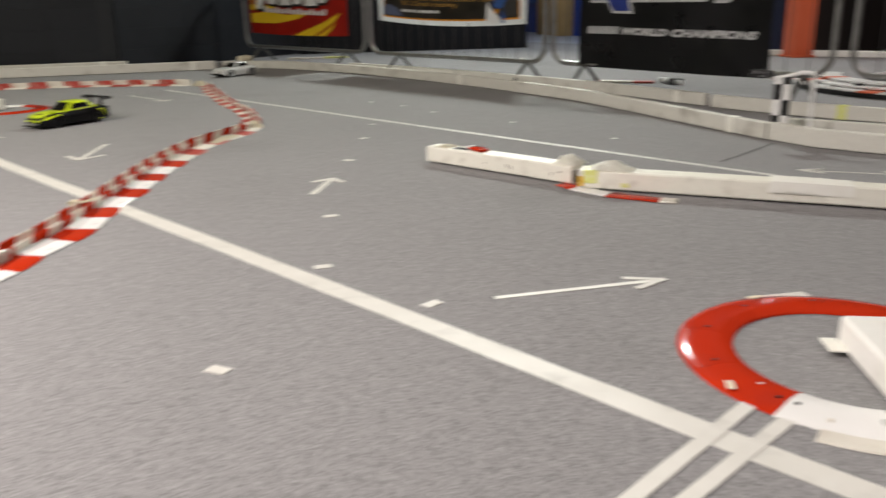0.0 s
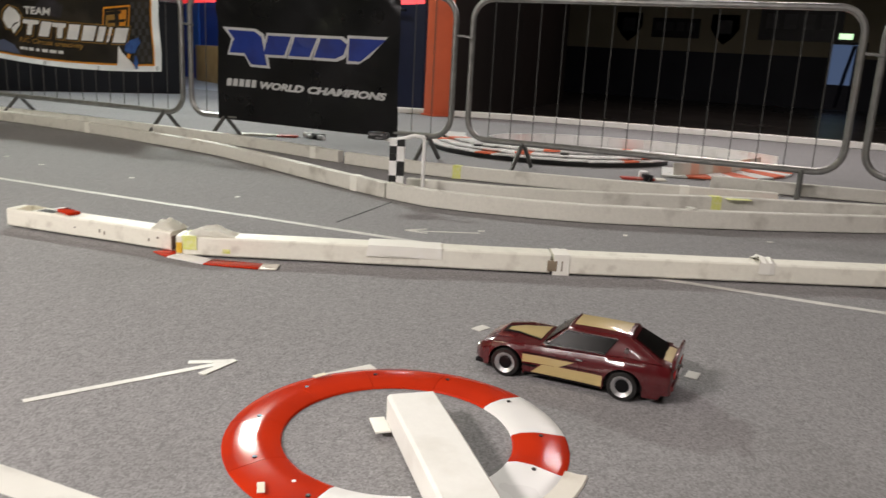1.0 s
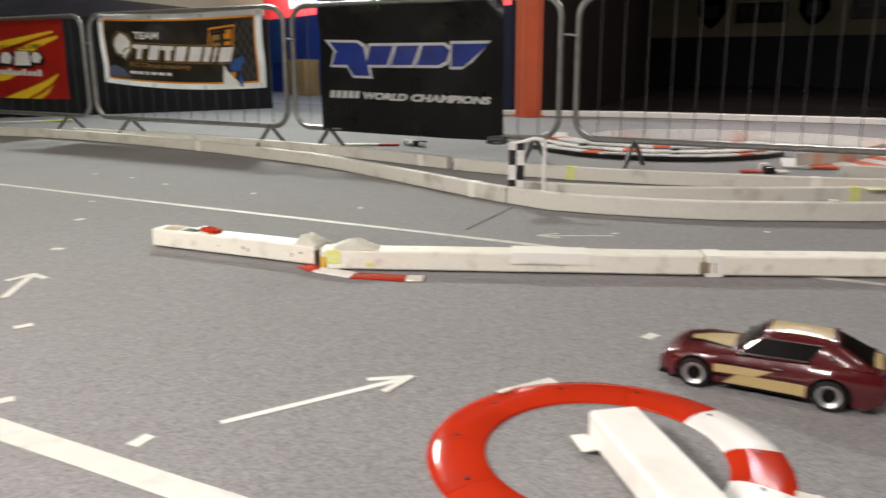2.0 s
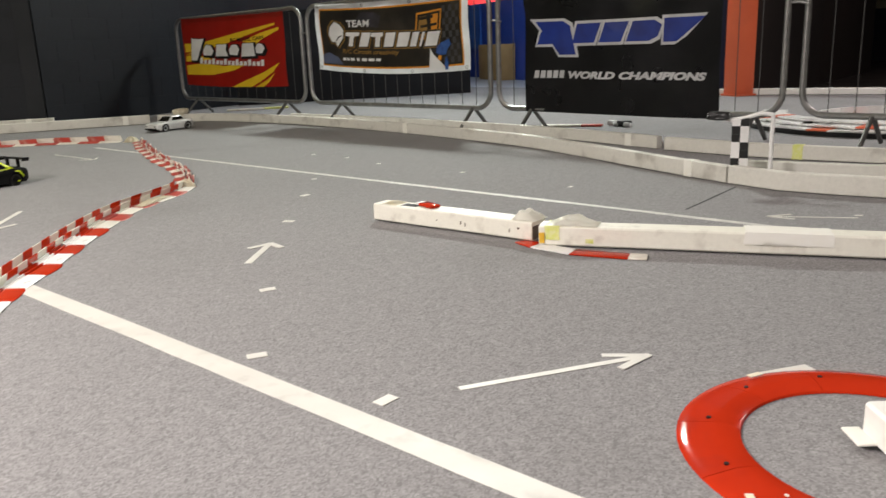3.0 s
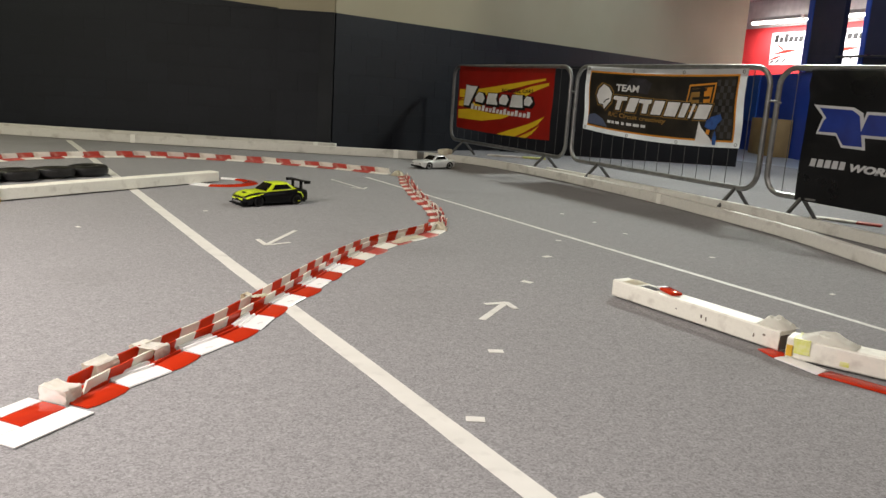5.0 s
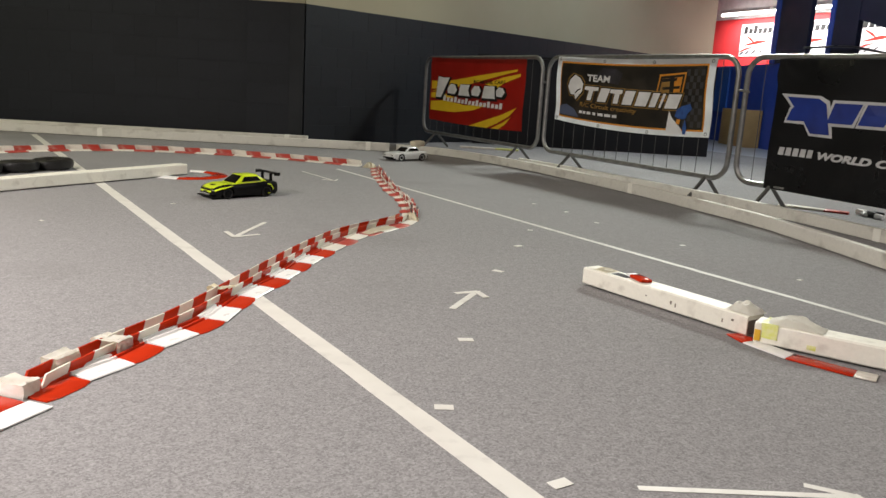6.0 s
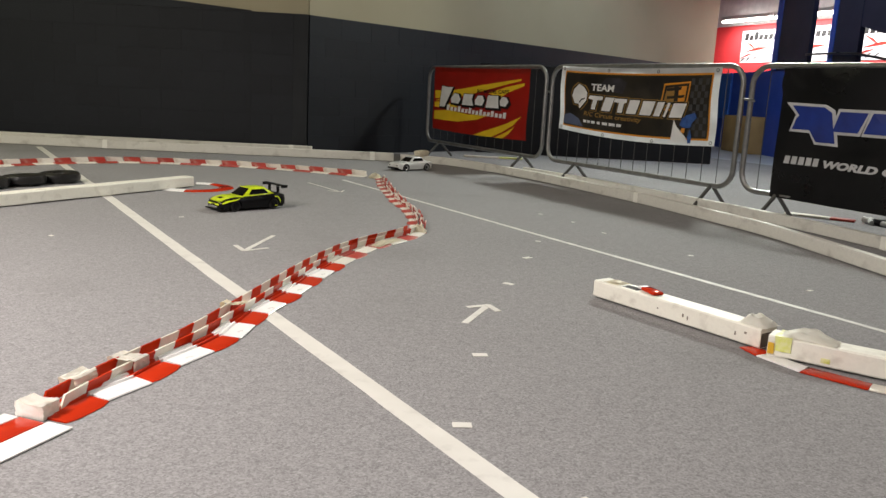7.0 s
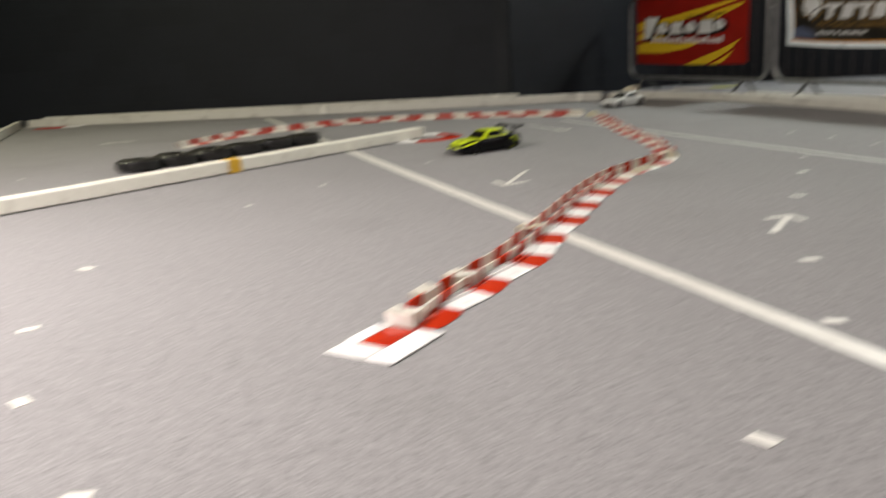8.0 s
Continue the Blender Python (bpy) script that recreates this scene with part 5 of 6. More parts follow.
for i in range(10):
    u0, u1 = radians(192 + 10.5 * i), radians(192 + 10.5 * i + 10.2)
    bm = bmesh.new()
    q = [[bm.verts.new((r * math.cos(u), r * math.sin(u), z_ + dz)) for u, r, dz in ((u0, 0.56, 0.012), (u1, 0.56, 0.012), (u1, 0.90, 0.0), (u0, 0.90, 0.0))] for z_ in (0.003 + 0.002 * (i % 3), 0.014 + 0.002 * (i % 3))]
    bm.faces.new(q[0])
    bm.faces.new(q[1])
    for k in range(4):
        bm.faces.new((q[0][k], q[0][(k + 1) % 4], q[1][(k + 1) % 4], q[1][k]))
    part("kerb_strip", bm, FLUO if i % 2 == 1 else WHITE, stack2, smooth=False)
edge_strip = thing("kerb_strip_roll", "flexible white and orange kerb strip standing on its edge", "kerb", group="")
way = spline([(5.50, 0.82), (5.72, 0.66), (6.05, 0.50), (6.42, 0.40)], 0.07)
for i, (p, q) in enumerate(zip(way, way[1:])):
    bm = bmesh.new()
    sweep(bm, [(p[0], p[1], 0.018), (q[0], q[1], 0.020)], [(0, 0), (0.008, 0), (0.014, 0.075), (0.006, 0.075)])
    part("strip_piece", bm, PEACH if i in (2, 5, 6, 7, 10, 11) else WHITE_OLD, edge_strip, smooth=False)
short_kerb = thing("floor_kerb", "short red kerb piece on the floor beside the adapter", "kerb", frame_on_line((5.16, 1.06), (5.26, 0.86)))
part("red_strip", box(0, 0.20, 0, 0.07, 0.001, 0.014, 0.004), RED_OLD, short_kerb)
part("white_strip", box(0.203, 0.27, 0, 0.07, 0.001, 0.014, 0.004), WHITE_OLD, short_kerb)


# ---- checkered marker gate at the turn ----
gate = thing("marker_gate", "small gate of white tube with a black and white checkered board", "marker", pose(3.62, 1.80, 0, 0, 0, -72))
for u in range(2):
    for v in range(6):
        part("check", box(0.005 + u * 0.036, 0.005 + (u + 1) * 0.036 - 0.0006, -0.008, 0.008, 0.075 + v * 0.035, 0.075 + (v + 1) * 0.035 - 0.0006), PRINT_BLACK if (v + (v // 2) + u) % 2 == 0 else WHITE, gate, smooth=False)
part("post", add_cyl(bmesh.new(), (0.17, 0, 0.0), (0.17, 0, 0.30), 0.009), WHITE, gate)
part("cross_tube", tube(bmesh.new(), [(0.17, 0, 0.30), (0.12, 0, 0.305), (0.06, 0, 0.285), (0.0, 0, 0.275), (-0.05, 0, 0.285)], 0.009, 8), WHITE, gate)
part("post", add_cyl(bmesh.new(), (0.04, 0.012, 0.0), (0.04, 0.012, 0.28), 0.008), WHITE, gate)
crumpled("crumpled_tape", "crumpled black tape on top of the marker gate", 3.605, 1.85, 0.275, 0.09, 0.05, 0.035, -70, RUBBER, 12)
adapter = thing("power_adapter", "black power adapter with a white plug on the floor", "adapter", pose(5.24, 0.93, 0, 0, 0, 30))
part("case", box(-0.04, 0.04, -0.028, 0.028, 0.0, 0.04, 0.008), BLACK, adapter)
part("plug", box(0.06, 0.10, -0.03, 0.03, 0.0, 0.05, 0.012), WHITE, adapter)
part("cable", tube(bmesh.new(), [(-0.05, 0, 0.02), (-0.15, 0.04, 0.006), (-0.30, 0.02, 0.006), (-0.42, 0.12, 0.006)], 0.005, 6), BLACK, adapter)
box_small = thing("cable_box", "small dark connector box with white plugs on the floor", "box", pose(5.40, 3.50, 0, 0, 0, 70))
part("case", box(-0.05, 0.05, -0.035, 0.035, 0.0, 0.045, 0.01), BLACK, box_small)
for k, (x, y, r) in enumerate(((0.09, 0.02, 0.02), (0.12, -0.02, 0.016), (-0.09, 0.01, 0.018), (0.02, 0.06, 0.016))):
    part("plug", add_cyl(bmesh.new(), (x, y, r), (x + 0.05, y + 0.02 * (-1) ** k, r + 0.004), r, segs=10), WHITE if k % 2 == 0 else GREY_METAL, box_small)
plank = thing("floor_kerb", "pale kerb strip with a worn red end on the floor behind the barriers", "kerb", pose(5.10, 4.05, 0, 0, 0, -62))
part("white_strip", box(0, 0.30, 0, 0.08, 0.001, 0.016, 0.004), WHITE_OLD, plank)
part("red_strip", box(0.303, 0.46, 0, 0.08, 0.001, 0.016, 0.004), RED_OLD, plank)
part("amber_strip", box(0.10, 0.20, 0.084, 0.12, 0.001, 0.012, 0.003), AMBER, plank)
plank2 = thing("floor_kerb", "white and yellow kerb strip on the floor by the navy wall", "kerb", pose(4.93, 8.50, 0, 0, 0, -30))
part("white_strip", box(0, 0.42, 0, 0.10, 0.001, 0.02, 0.004), WHITE_OLD, plank2)
part("yellow_strip", box(0.423, 0.70, 0, 0.10, 0.001, 0.02, 0.004), HIVIS, plank2)


# ---- tape on the carpet ----
def tape_line(name, label, a, b, w, z=0.0012, material=TAPE, wobble=0.004, group=""):
    m = frame_on_line(a, b)
    n = (Vector(b) - Vector(a)).length
    bm = bmesh.new()
    k = max(2, int(n / 0.12))
    rnd = random.Random(int(n * 1000))
    rows = []
    for i in range(k + 1):
        j = wobble * math.sin(i * 0.23) * 0.5
        rows.append([bm.verts.new((n * i / k, j + s * (w / 2 + rnd.uniform(-0.0012, 0.0012)), zz)) for s, zz in ((-1, z), (1, z), (1, z - 0.001), (-1, z - 0.001))])
    for r0, r1 in zip(rows, rows[1:]):
        for q in range(4):
            bm.faces.new((r0[q], r0[(q + 1) % 4], r1[(q + 1) % 4], r1[q]))
    bm.faces.new(rows[0])
    bm.faces.new(rows[-1])
    return whole(name, bm, material, label, "tape", m, group=group, smooth=False)


tape_line("tape_line", "broad white tape line across the carpet", (1.19, -0.5), (0.40, 9.15), 0.058)
tape_line("tape_line", "thin white tape line along the track", (3.03, -0.6), (2.55, 6.25), 0.03, material=TAPE_THIN)
tape_line("tape_line", "pair of short parallel white tape lines", (1.25, 0.545), (0.70, 0.50), 0.026, 0.0026, group="short tape lines")
tape_line("tape_line", "pair of short parallel white tape lines", (1.26, 0.478), (0.72, 0.455), 0.026, 0.0026, group="short tape lines")
tape_line("tape_line", "short dash of white tape on the far carpet", (-1.08, 7.65), (-0.81, 7.65), 0.03, group="short tape lines")
tape_line("carpet_seam", "dark seam line in the carpet", (2.99, 1.655), (3.52, 1.715), 0.008, 0.0016, SOIL_LINE)


def tape_arrow(label, tail, tip, w, head, spread=32):
    m = frame_on_line(tail, tip)
    n = (Vector(tip) - Vector(tail)).length
    root = thing("tape_arrow", label, "arrow", m, group="tape arrows")
    part("shaft", box(0, n - head * 0.2, -w / 2, w / 2, 0.0005, 0.0016), TAPE, root, smooth=False)
    for s in (-1, 1):
        bm = box(-head, 0.004, -w / 2, w / 2, 0.0007, 0.0024 + 0.0006 * s)
        bm.transform(pose(n, 0, 0, 0, 0, s * spread))
        part("head_strip", bm, TAPE, root, smooth=False)
    return root


tape_arrow("long white tape arrow on the carpet", (1.264, 1.176), (1.638, 0.992), 0.017, 0.095, 24)
tape_arrow("short white tape arrow on the carpet", (1.50, 2.34), (1.69, 2.51), 0.024, 0.085, 42)
tape_arrow("white tape arrow with long legs", (1.33, 3.97), (1.10, 3.635), 0.022, 0.13, 37)
tape_arrow("faint white tape arrow on the far carpet", (2.20, 6.08), (2.26, 5.52), 0.014, 0.10, 38)
tape_arrow("thin white tape arrow beside the track line", (3.19, 1.11), (3.04, 1.36), 0.012, 0.09, 25)

DOTS = [(1.385, 2.044), (1.098, 1.633), (1.137, 1.245), (0.637, 1.257), (2.158, 0.096), (2.162, 0.631), (1.94, 2.77), (2.31, 3.19), (2.61, 3.54), (3.19, 4.36), (3.21, 4.04), (3.15, 3.67),
        (3.18, 3.03), (3.14, 2.31), (0.35, 4.17), (1.0, 4.6), (1.56, 4.87), (3.23, 1.12), (3.56, 0.62), (3.85, 0.09), (-0.56, 2.97), (-0.61, 2.38), (-0.53, 1.9), (-0.37, 1.48), (-0.02, 3.81), (-1.28, 5.57)]
dot = whole("tape_mark", box(-0.022, 0.022, -0.014, 0.014, 0.0004, 0.0018), TAPE, "small square of white tape stuck on the carpet", "tape", pose(*DOTS[0], 0, 0, 0, -20), group="tape marks", smooth=False)
for i, (x, y) in enumerate(DOTS[1:]):
    k = 0.6 if x > 2.9 or y > 3.4 else 1.0
    copy_thing(dot, pose(x, y, 0, 0, 0, -25 + 40 * math.sin(i * 2.3)) @ Matrix.Diagonal((k, k, 1, 1)))


# ---- model cars ----
WB, TRACK, WHEEL_R = 0.257, 0.079, 0.032


def car_wheel(parent, x, y, rim_mat, side):
    w = new("wheel")
    w.parent = parent
    w.matrix_basis = pose(x, y, WHEEL_R, 0, 0, 0 if side > 0 else 180)
    bm = bmesh.new()
    prof = [(0.020, -0.013), (0.0295, -0.013), (0.032, -0.0105), (0.032, 0.0105), (0.0295, 0.013), (0.022, 0.013), (0.0215, 0.009)]
    n = 28
    rows = [[bm.verts.new((r * math.cos(2 * math.pi * i / n), yy, r * math.sin(2 * math.pi * i / n))) for r, yy in prof] for i in range(n)]
    for i in range(n):
        for k in range(len(prof) - 1):
            bm.faces.new((rows[i][k], rows[i][k + 1], rows[(i + 1) % n][k + 1], rows[(i + 1) % n][k]))
    part("tyre", bm, RUBBER, w)
    bm = bmesh.new()
    prof = [(0.0235, 0.0125), (0.0225, 0.0138), (0.0205, 0.0125), (0.0150, 0.0075), (0.0125, 0.006), (0.004, 0.0075), (0.0005, 0.0075)]
    rows = [[bm.verts.new((r * math.cos(2 * math.pi * i / n), yy, r * math.sin(2 * math.pi * i / n))) for r, yy in prof] for i in range(n)]
    for i in range(n):
        for k in range(len(prof) - 1):
            bm.faces.new((rows[i][k], rows[i][k + 1], rows[(i + 1) % n][k + 1], rows[(i + 1) % n][k]))
    part("rim", bm, rim_mat, w)
    bm = add_cyl(bmesh.new(), (0, 0.003, 0), (0, 0.0092, 0), 0.0142, segs=20)
    part("hub_cap", bm, CAR_BLACK, w)
    return w


class Shape:
    """The outline of a model car: tables along its length of half width, belt line and deck height."""

    def __init__(self, xs, width, belt, deck, sill=0.016):
        self.xs, self.width, self.belt, self.deck, self.sill = xs, width, belt, deck, sill

    def at(self, x):
        return (float(np.interp(x, self.xs, self.width)), float(np.interp(x, self.xs, self.belt)), float(np.interp(x, self.xs, self.deck)))

    def low(self, x):
        z = self.sill + (0.010 if x > self.xs[-1] - 0.02 or x < self.xs[0] + 0.02 else 0)
        for c in (WB / 2, -WB / 2):
            if abs(x - c) < 0.040:
                z = max(z, WHEEL_R + math.sqrt(0.040 ** 2 - (x - c) ** 2) - 0.002)
        return z

    def side_y(self, x, z):
        w, b, _ = self.at(x)
        f = min(1, max(0, (z - self.sill) / max(0.01, b - self.sill)))
        flare = 0.004 * max(0, 1 - abs(abs(x) - WB / 2) / 0.055)
        return (w + flare) * (0.955 + 0.045 * math.sin(math.pi * (0.15 + 0.7 * f))) - 0.006 * max(0, f - 0.8) / 0.2


def body_mesh(sh):
    bm = bmesh.new()
    xs = np.linspace(sh.xs[0], sh.xs[-1], 110)
    rows = []
    for x in xs:
        w, b, d = sh.at(x)
        lo = min(sh.low(x), b - 0.004)
        half = []
        for f in (0, 0.25, 0.5, 0.75, 0.92):
            z = lo + (b - lo) * f
            half.append((sh.side_y(x, z), z))
        edge = half[-1][0]
        half += [(edge - 0.003, b + (d - b) * 0.15), (edge * 0.86, b + (d - b) * 0.55), (edge * 0.6, b + (d - b) * 0.85), (edge * 0.3, d - 0.0008), (0.0, d)]
        full = half + [(-y, z) for y, z in half[-2::-1]]
        rows.append([bm.verts.new((x, y, z)) for y, z in full])
    n = len(rows[0])
    for r0, r1 in zip(rows, rows[1:]):
        for k in range(n - 1):
            bm.faces.new((r0[k], r0[k + 1], r1[k + 1], r1[k]))
    bm.faces.new(rows[0])
    bm.faces.new(rows[-1])
    return bm


def side_patch(sh, outline, side, lift=0.0008, into=None):
    """A painted patch on the flank with the outline [(x, z)]."""
    bm = bmesh.new()
    f = bm.faces.new([bm.verts.new((x, 0, z)) for x, z in outline])
    bmesh.ops.triangulate(bm, faces=[f])
    for _ in range(4):
        es = [e for e in bm.edges if (e.verts[0].co - e.verts[1].co).length > 0.012]
        if not es:
            break
        bmesh.ops.subdivide_edges(bm, edges=es, cuts=1)
        bmesh.ops.triangulate(bm, faces=bm.faces[:])
    for v in bm.verts:
        v.co.y = side * (sh.side_y(v.co.x, v.co.z) + lift)
    if into is not None:
        patch = bpy.data.meshes.new("patch")
        bm.to_mesh(patch)
        bm.free()
        into.from_mesh(patch)
        bpy.data.meshes.remove(patch)
        return into
    return bm


def deck_patch(sh, x0, x1, w0, w1, lift=0.001):
    """A painted stripe on bonnet or boot between two stations."""
    bm = bmesh.new()
    rows = []
    for i in range(13):
        x = x0 + (x1 - x0) * i / 12
        hw = w0 + (w1 - w0) * i / 12
        w, b, d = sh.at(x)
        e = sh.side_y(x, b)
        row = []
        for k in range(9):
            y = -hw + 2 * hw * k / 8
            f = abs(y) / e
            z = np.interp(f, [0, 0.3, 0.6, 0.86, 0.97], [d, d - 0.0008, b + (d - b) * 0.85, b + (d - b) * 0.55, b + (d - b) * 0.15])
            row.append(bm.verts.new((x, y, float(z) + lift)))
        rows.append(row)
    for r0, r1 in zip(rows, rows[1:]):
        for k in range(8):
            bm.faces.new((r0[k], r0[k + 1], r1[k + 1], r1[k]))
    return bm


def cabin_mesh(c, k0=0.0, k1=1.0, u0=0.0, u1=1.0, grow_=0.0, faces=("roof", "left", "right", "front", "rear")):
    """Cabin faces. c: base rear x, base front x, roof rear x, roof front x, base half width, roof half width, base z, roof z."""
    br, bf, rr, rf, bw, rw, bz_r, bz_f, rz = c
    bm = bmesh.new()

    def q(a, b, cc, d, cu0=0.0, cu1=1.0, cv0=0.0, cv1=1.0, n=8, bulge=(0, 0, 0)):
        a, b, cc, d = map(Vector, (a, b, cc, d))
        grid = []
        for j in range(n + 1):
            v = cv0 + (cv1 - cv0) * j / n
            row = []
            for i in range(n + 1):
                u = cu0 + (cu1 - cu0) * i / n
                p = (a * (1 - u) + b * u) * (1 - v) + (d * (1 - u) + cc * u) * v
                p = p + Vector(bulge) * (4 * u * (1 - u) * (0.35 + 0.65 * 4 * v * (1 - v)) if bulge[2] else 4 * u * (1 - u) * 4 * v * (1 - v))
                row.append(bm.verts.new(p))
            grid.append(row)
        for r0, r1 in zip(grid, grid[1:]):
            for i in range(n):
                bm.faces.new((r0[i], r0[i + 1], r1[i + 1], r1[i]))

    g = grow_
    if "roof" in faces:
        q((rr, -rw, rz), (rr, rw, rz), (rf, rw, rz), (rf, -rw, rz), u0, u1, k0, k1, bulge=(0, 0, 0.005))
    if "left" in faces:
        q((br, bw + g, bz_r), (bf, bw + g, bz_f), (rf, rw + g, rz), (rr, rw + g, rz), u0, u1, k0, k1, bulge=(0, 0.003, 0))
    if "right" in faces:
        q((br, -bw - g, bz_r), (bf, -bw - g, bz_f), (rf, -rw - g, rz), (rr, -rw - g, rz), u0, u1, k0, k1, bulge=(0, -0.003, 0))
    if "front" in faces:
        q((bf + g, -bw, bz_f), (bf + g, bw, bz_f), (rf + g, rw, rz), (rf + g, -rw, rz), u0, u1, k0, k1, bulge=(0.004, 0, 0))
    if "rear" in faces:
        q((br - g, -bw, bz_r), (br - g, bw, bz_r), (rr - g, rw, rz), (rr - g, -rw, rz), u0, u1, k0, k1, bulge=(-0.003, 0, 0))
    bmesh.ops.remove_doubles(bm, verts=bm.verts[:], dist=0.0002)
    if len(faces) == 5:
        inner = [v for v in bm.verts if not v.is_boundary]
        for _ in range(3):
            bmesh.ops.smooth_vert(bm, verts=inner, factor=0.5, use_axis_x=True, use_axis_y=True, use_axis_z=True)
    return bm


def side_glass(c, outline, side, lift=0.0012):
    """A pane on the cabin's flank with the outline [(u, v)] in fractions of its length and height."""
    br, bf, rr, rf, bw, rw, bzr, bzf, rz = c
    pts = []
    for u, v in outline:
        lo = Vector((br + (bf - br) * u, bw, bzr + (bzf - bzr) * u))
        hi = Vector((rr + (rf - rr) * u, rw, rz))
        p = lo.lerp(hi, v)
        pts.append((p.x, side * (p.y + lift + 0.0022 * 16 * u * (1 - u) * v * (1 - v)), p.z))
    return pts


def underbody(root, sh):
    for c in (WB / 2, -WB / 2):
        for s in (1, -1):
            bm = bmesh.new()
            w = sh.side_y(c, 0.07)
            rows = []
            for k in range(13):
                a = math.pi * k / 12
                rows.append([bm.verts.new((c + 0.0405 * math.cos(a), s * y, WHEEL_R + 0.0405 * math.sin(a) - 0.002)) for y in (w - 0.002, 0.045)])
            for r0, r1 in zip(rows, rows[1:]):
                bm.faces.new((r0[0], r0[1], r1[1], r1[0]))
            bm.faces.new([r[1] for r in rows])
            part("wheel_well", bm, CAR_BLACK, root)
    part("chassis", box(sh.xs[0] + 0.02, sh.xs[-1] - 0.02, -0.060, 0.060, 0.010, 0.05, 0.004), CAR_BLACK, root)


def model_car(label, m, sh, cab, paint, cabin_paint, rim_mat):
    root = thing("model_car", label, "model car", m)
    part("body", body_mesh(sh), paint, root)
    part("cabin", cabin_mesh(cab), cabin_paint, root)
    underbody(root, sh)
    for x in (WB / 2, -WB / 2):
        for s in (1, -1):
            car_wheel(root, x, s * TRACK, rim_mat, s)
    part("windscreen", cabin_mesh(cab, 0.08, 0.92, 0.07, 0.93, 0.0012, ("front",)), CAR_GLASS, root)
    part("rear_window", cabin_mesh(cab, 0.1, 0.9, 0.12, 0.88, 0.0012, ("rear",)), CAR_GLASS, root)
    return root


# the maroon and gold coupe
sx = [-0.226, -0.220, -0.195, -0.13, -0.05, 0.05, 0.12, 0.165, 0.192, 0.206]
sh1 = Shape(sx, [0.072, 0.079, 0.085, 0.091, 0.086, 0.085, 0.089, 0.085, 0.076, 0.060],
            [0.074, 0.082, 0.086, 0.088, 0.082, 0.078, 0.077, 0.070, 0.060, 0.048], [0.078, 0.088, 0.093, 0.096, 0.090, 0.086, 0.085, 0.078, 0.066, 0.052])
cab1 = (-0.204, 0.056, -0.130, 0.000, 0.075, 0.053, 0.090, 0.083, 0.1295)
maroon = model_car("maroon and gold model coupe with silver deep-dish wheels", pose(2.005, 0.335, 0.0, 0, 0, 93.4), sh1, cab1, MAROON, MAROON, ALLOY)
for s in (1, -1):
    zigzag = bmesh.new()
    for quad in ([(0.090, 0.060), (0.090, 0.0425), (0.0095, 0.044), (-0.023, 0.061)], [(0.046, 0.0425), (0.070, 0.021), (-0.086, 0.021), (-0.086, 0.046), (0.0095, 0.044)]):
        side_patch(sh1, quad, s, into=zigzag)
    part("flank_stripe", zigzag, GOLD, maroon, "gold zigzag stripe")
    part("stripe_line", side_patch(sh1, [(0.090, 0.0645), (0.090, 0.0625), (-0.030, 0.0640), (-0.030, 0.0660)], s, 0.0012), CAR_BLACK, maroon)
    part("stripe_line", side_patch(sh1, [(-0.002, 0.0500), (0.001, 0.0485), (-0.086, 0.0495), (-0.086, 0.0512)], s, 0.0012), CAR_BLACK, maroon)
    part("stripe_line", side_patch(sh1, [(0.090, 0.0395), (0.090, 0.0345), (0.062, 0.0335), (0.055, 0.0385)], s, 0.0012), CAR_BLACK, maroon)
    part("door_handle", box(-0.042, -0.026, s * 0.0865, s * 0.0885, 0.068, 0.072, 0.001), CHROME, maroon)
    part("quarter_badge", add_cyl(bmesh.new(), (-0.128, s * 0.064, 0.1045), (-0.128, s * 0.0725, 0.1025), 0.0055, segs=12), CHROME, maroon)
    part("headlight", add_cyl(bmesh.new(), (0.192, s * 0.052, 0.045), (0.2045, s * 0.048, 0.045), 0.010, segs=14), CHROME, maroon)
    part("tail_lamp", box(-0.2295, -0.225, min(s * 0.030, s * 0.066), max(s * 0.030, s * 0.066), 0.060, 0.074, 0.002), LENS_RED, maroon)
    WINDOW = [(0.455, 0.10), (0.965, 0.10), (0.945, 0.83), (0.235, 0.83)]
    bmw = bmesh.new()
    pane = [bmw.verts.new(p) for p in side_glass(cab1, WINDOW, s, 0.0042)]
    bmw.faces.new(pane)
    part("side_window", bmw, CAR_GLASS, maroon)
    part("window_trim", tube(bmesh.new(), side_glass(cab1, WINDOW, s, 0.0044), 0.0018, 6, True), CHROME, maroon)
    part("mirror", box(0.036, 0.046, min(s * 0.078, s * 0.090), max(s * 0.078, s * 0.090), 0.088, 0.095, 0.002), CHROME, maroon)
part("roof_stripe", cabin_mesh((-0.204, 0.056, -0.1275, -0.0015, 0.075, 0.053, 0.090, 0.083, 0.1302), 0.04, 0.96, 0.14, 0.86, 0, ("roof",)), GOLD, maroon)
part("bonnet_edge", deck_patch(sh1, 0.062, 0.160, 0.052, 0.020), CAR_BLACK, maroon)
part("bonnet_stripe", deck_patch(sh1, 0.062, 0.150, 0.046, 0.012, 0.0018), GOLD, maroon, "gold spear on the bonnet")
part("boot_stripe", deck_patch(sh1, -0.217, -0.192, 0.045, 0.045), GOLD, maroon)
part("rear_spoiler", box(-0.2295, -0.222, -0.072, 0.072, 0.080, 0.104, 0.003), MAROON, maroon)
for s in (1, -1):
    part("sill_skirt", side_patch(sh1, [(0.084, 0.0165), (-0.084, 0.0165), (-0.084, 0.0205), (0.084, 0.0205)], s, 0.0014), CAR_BLACK, maroon)
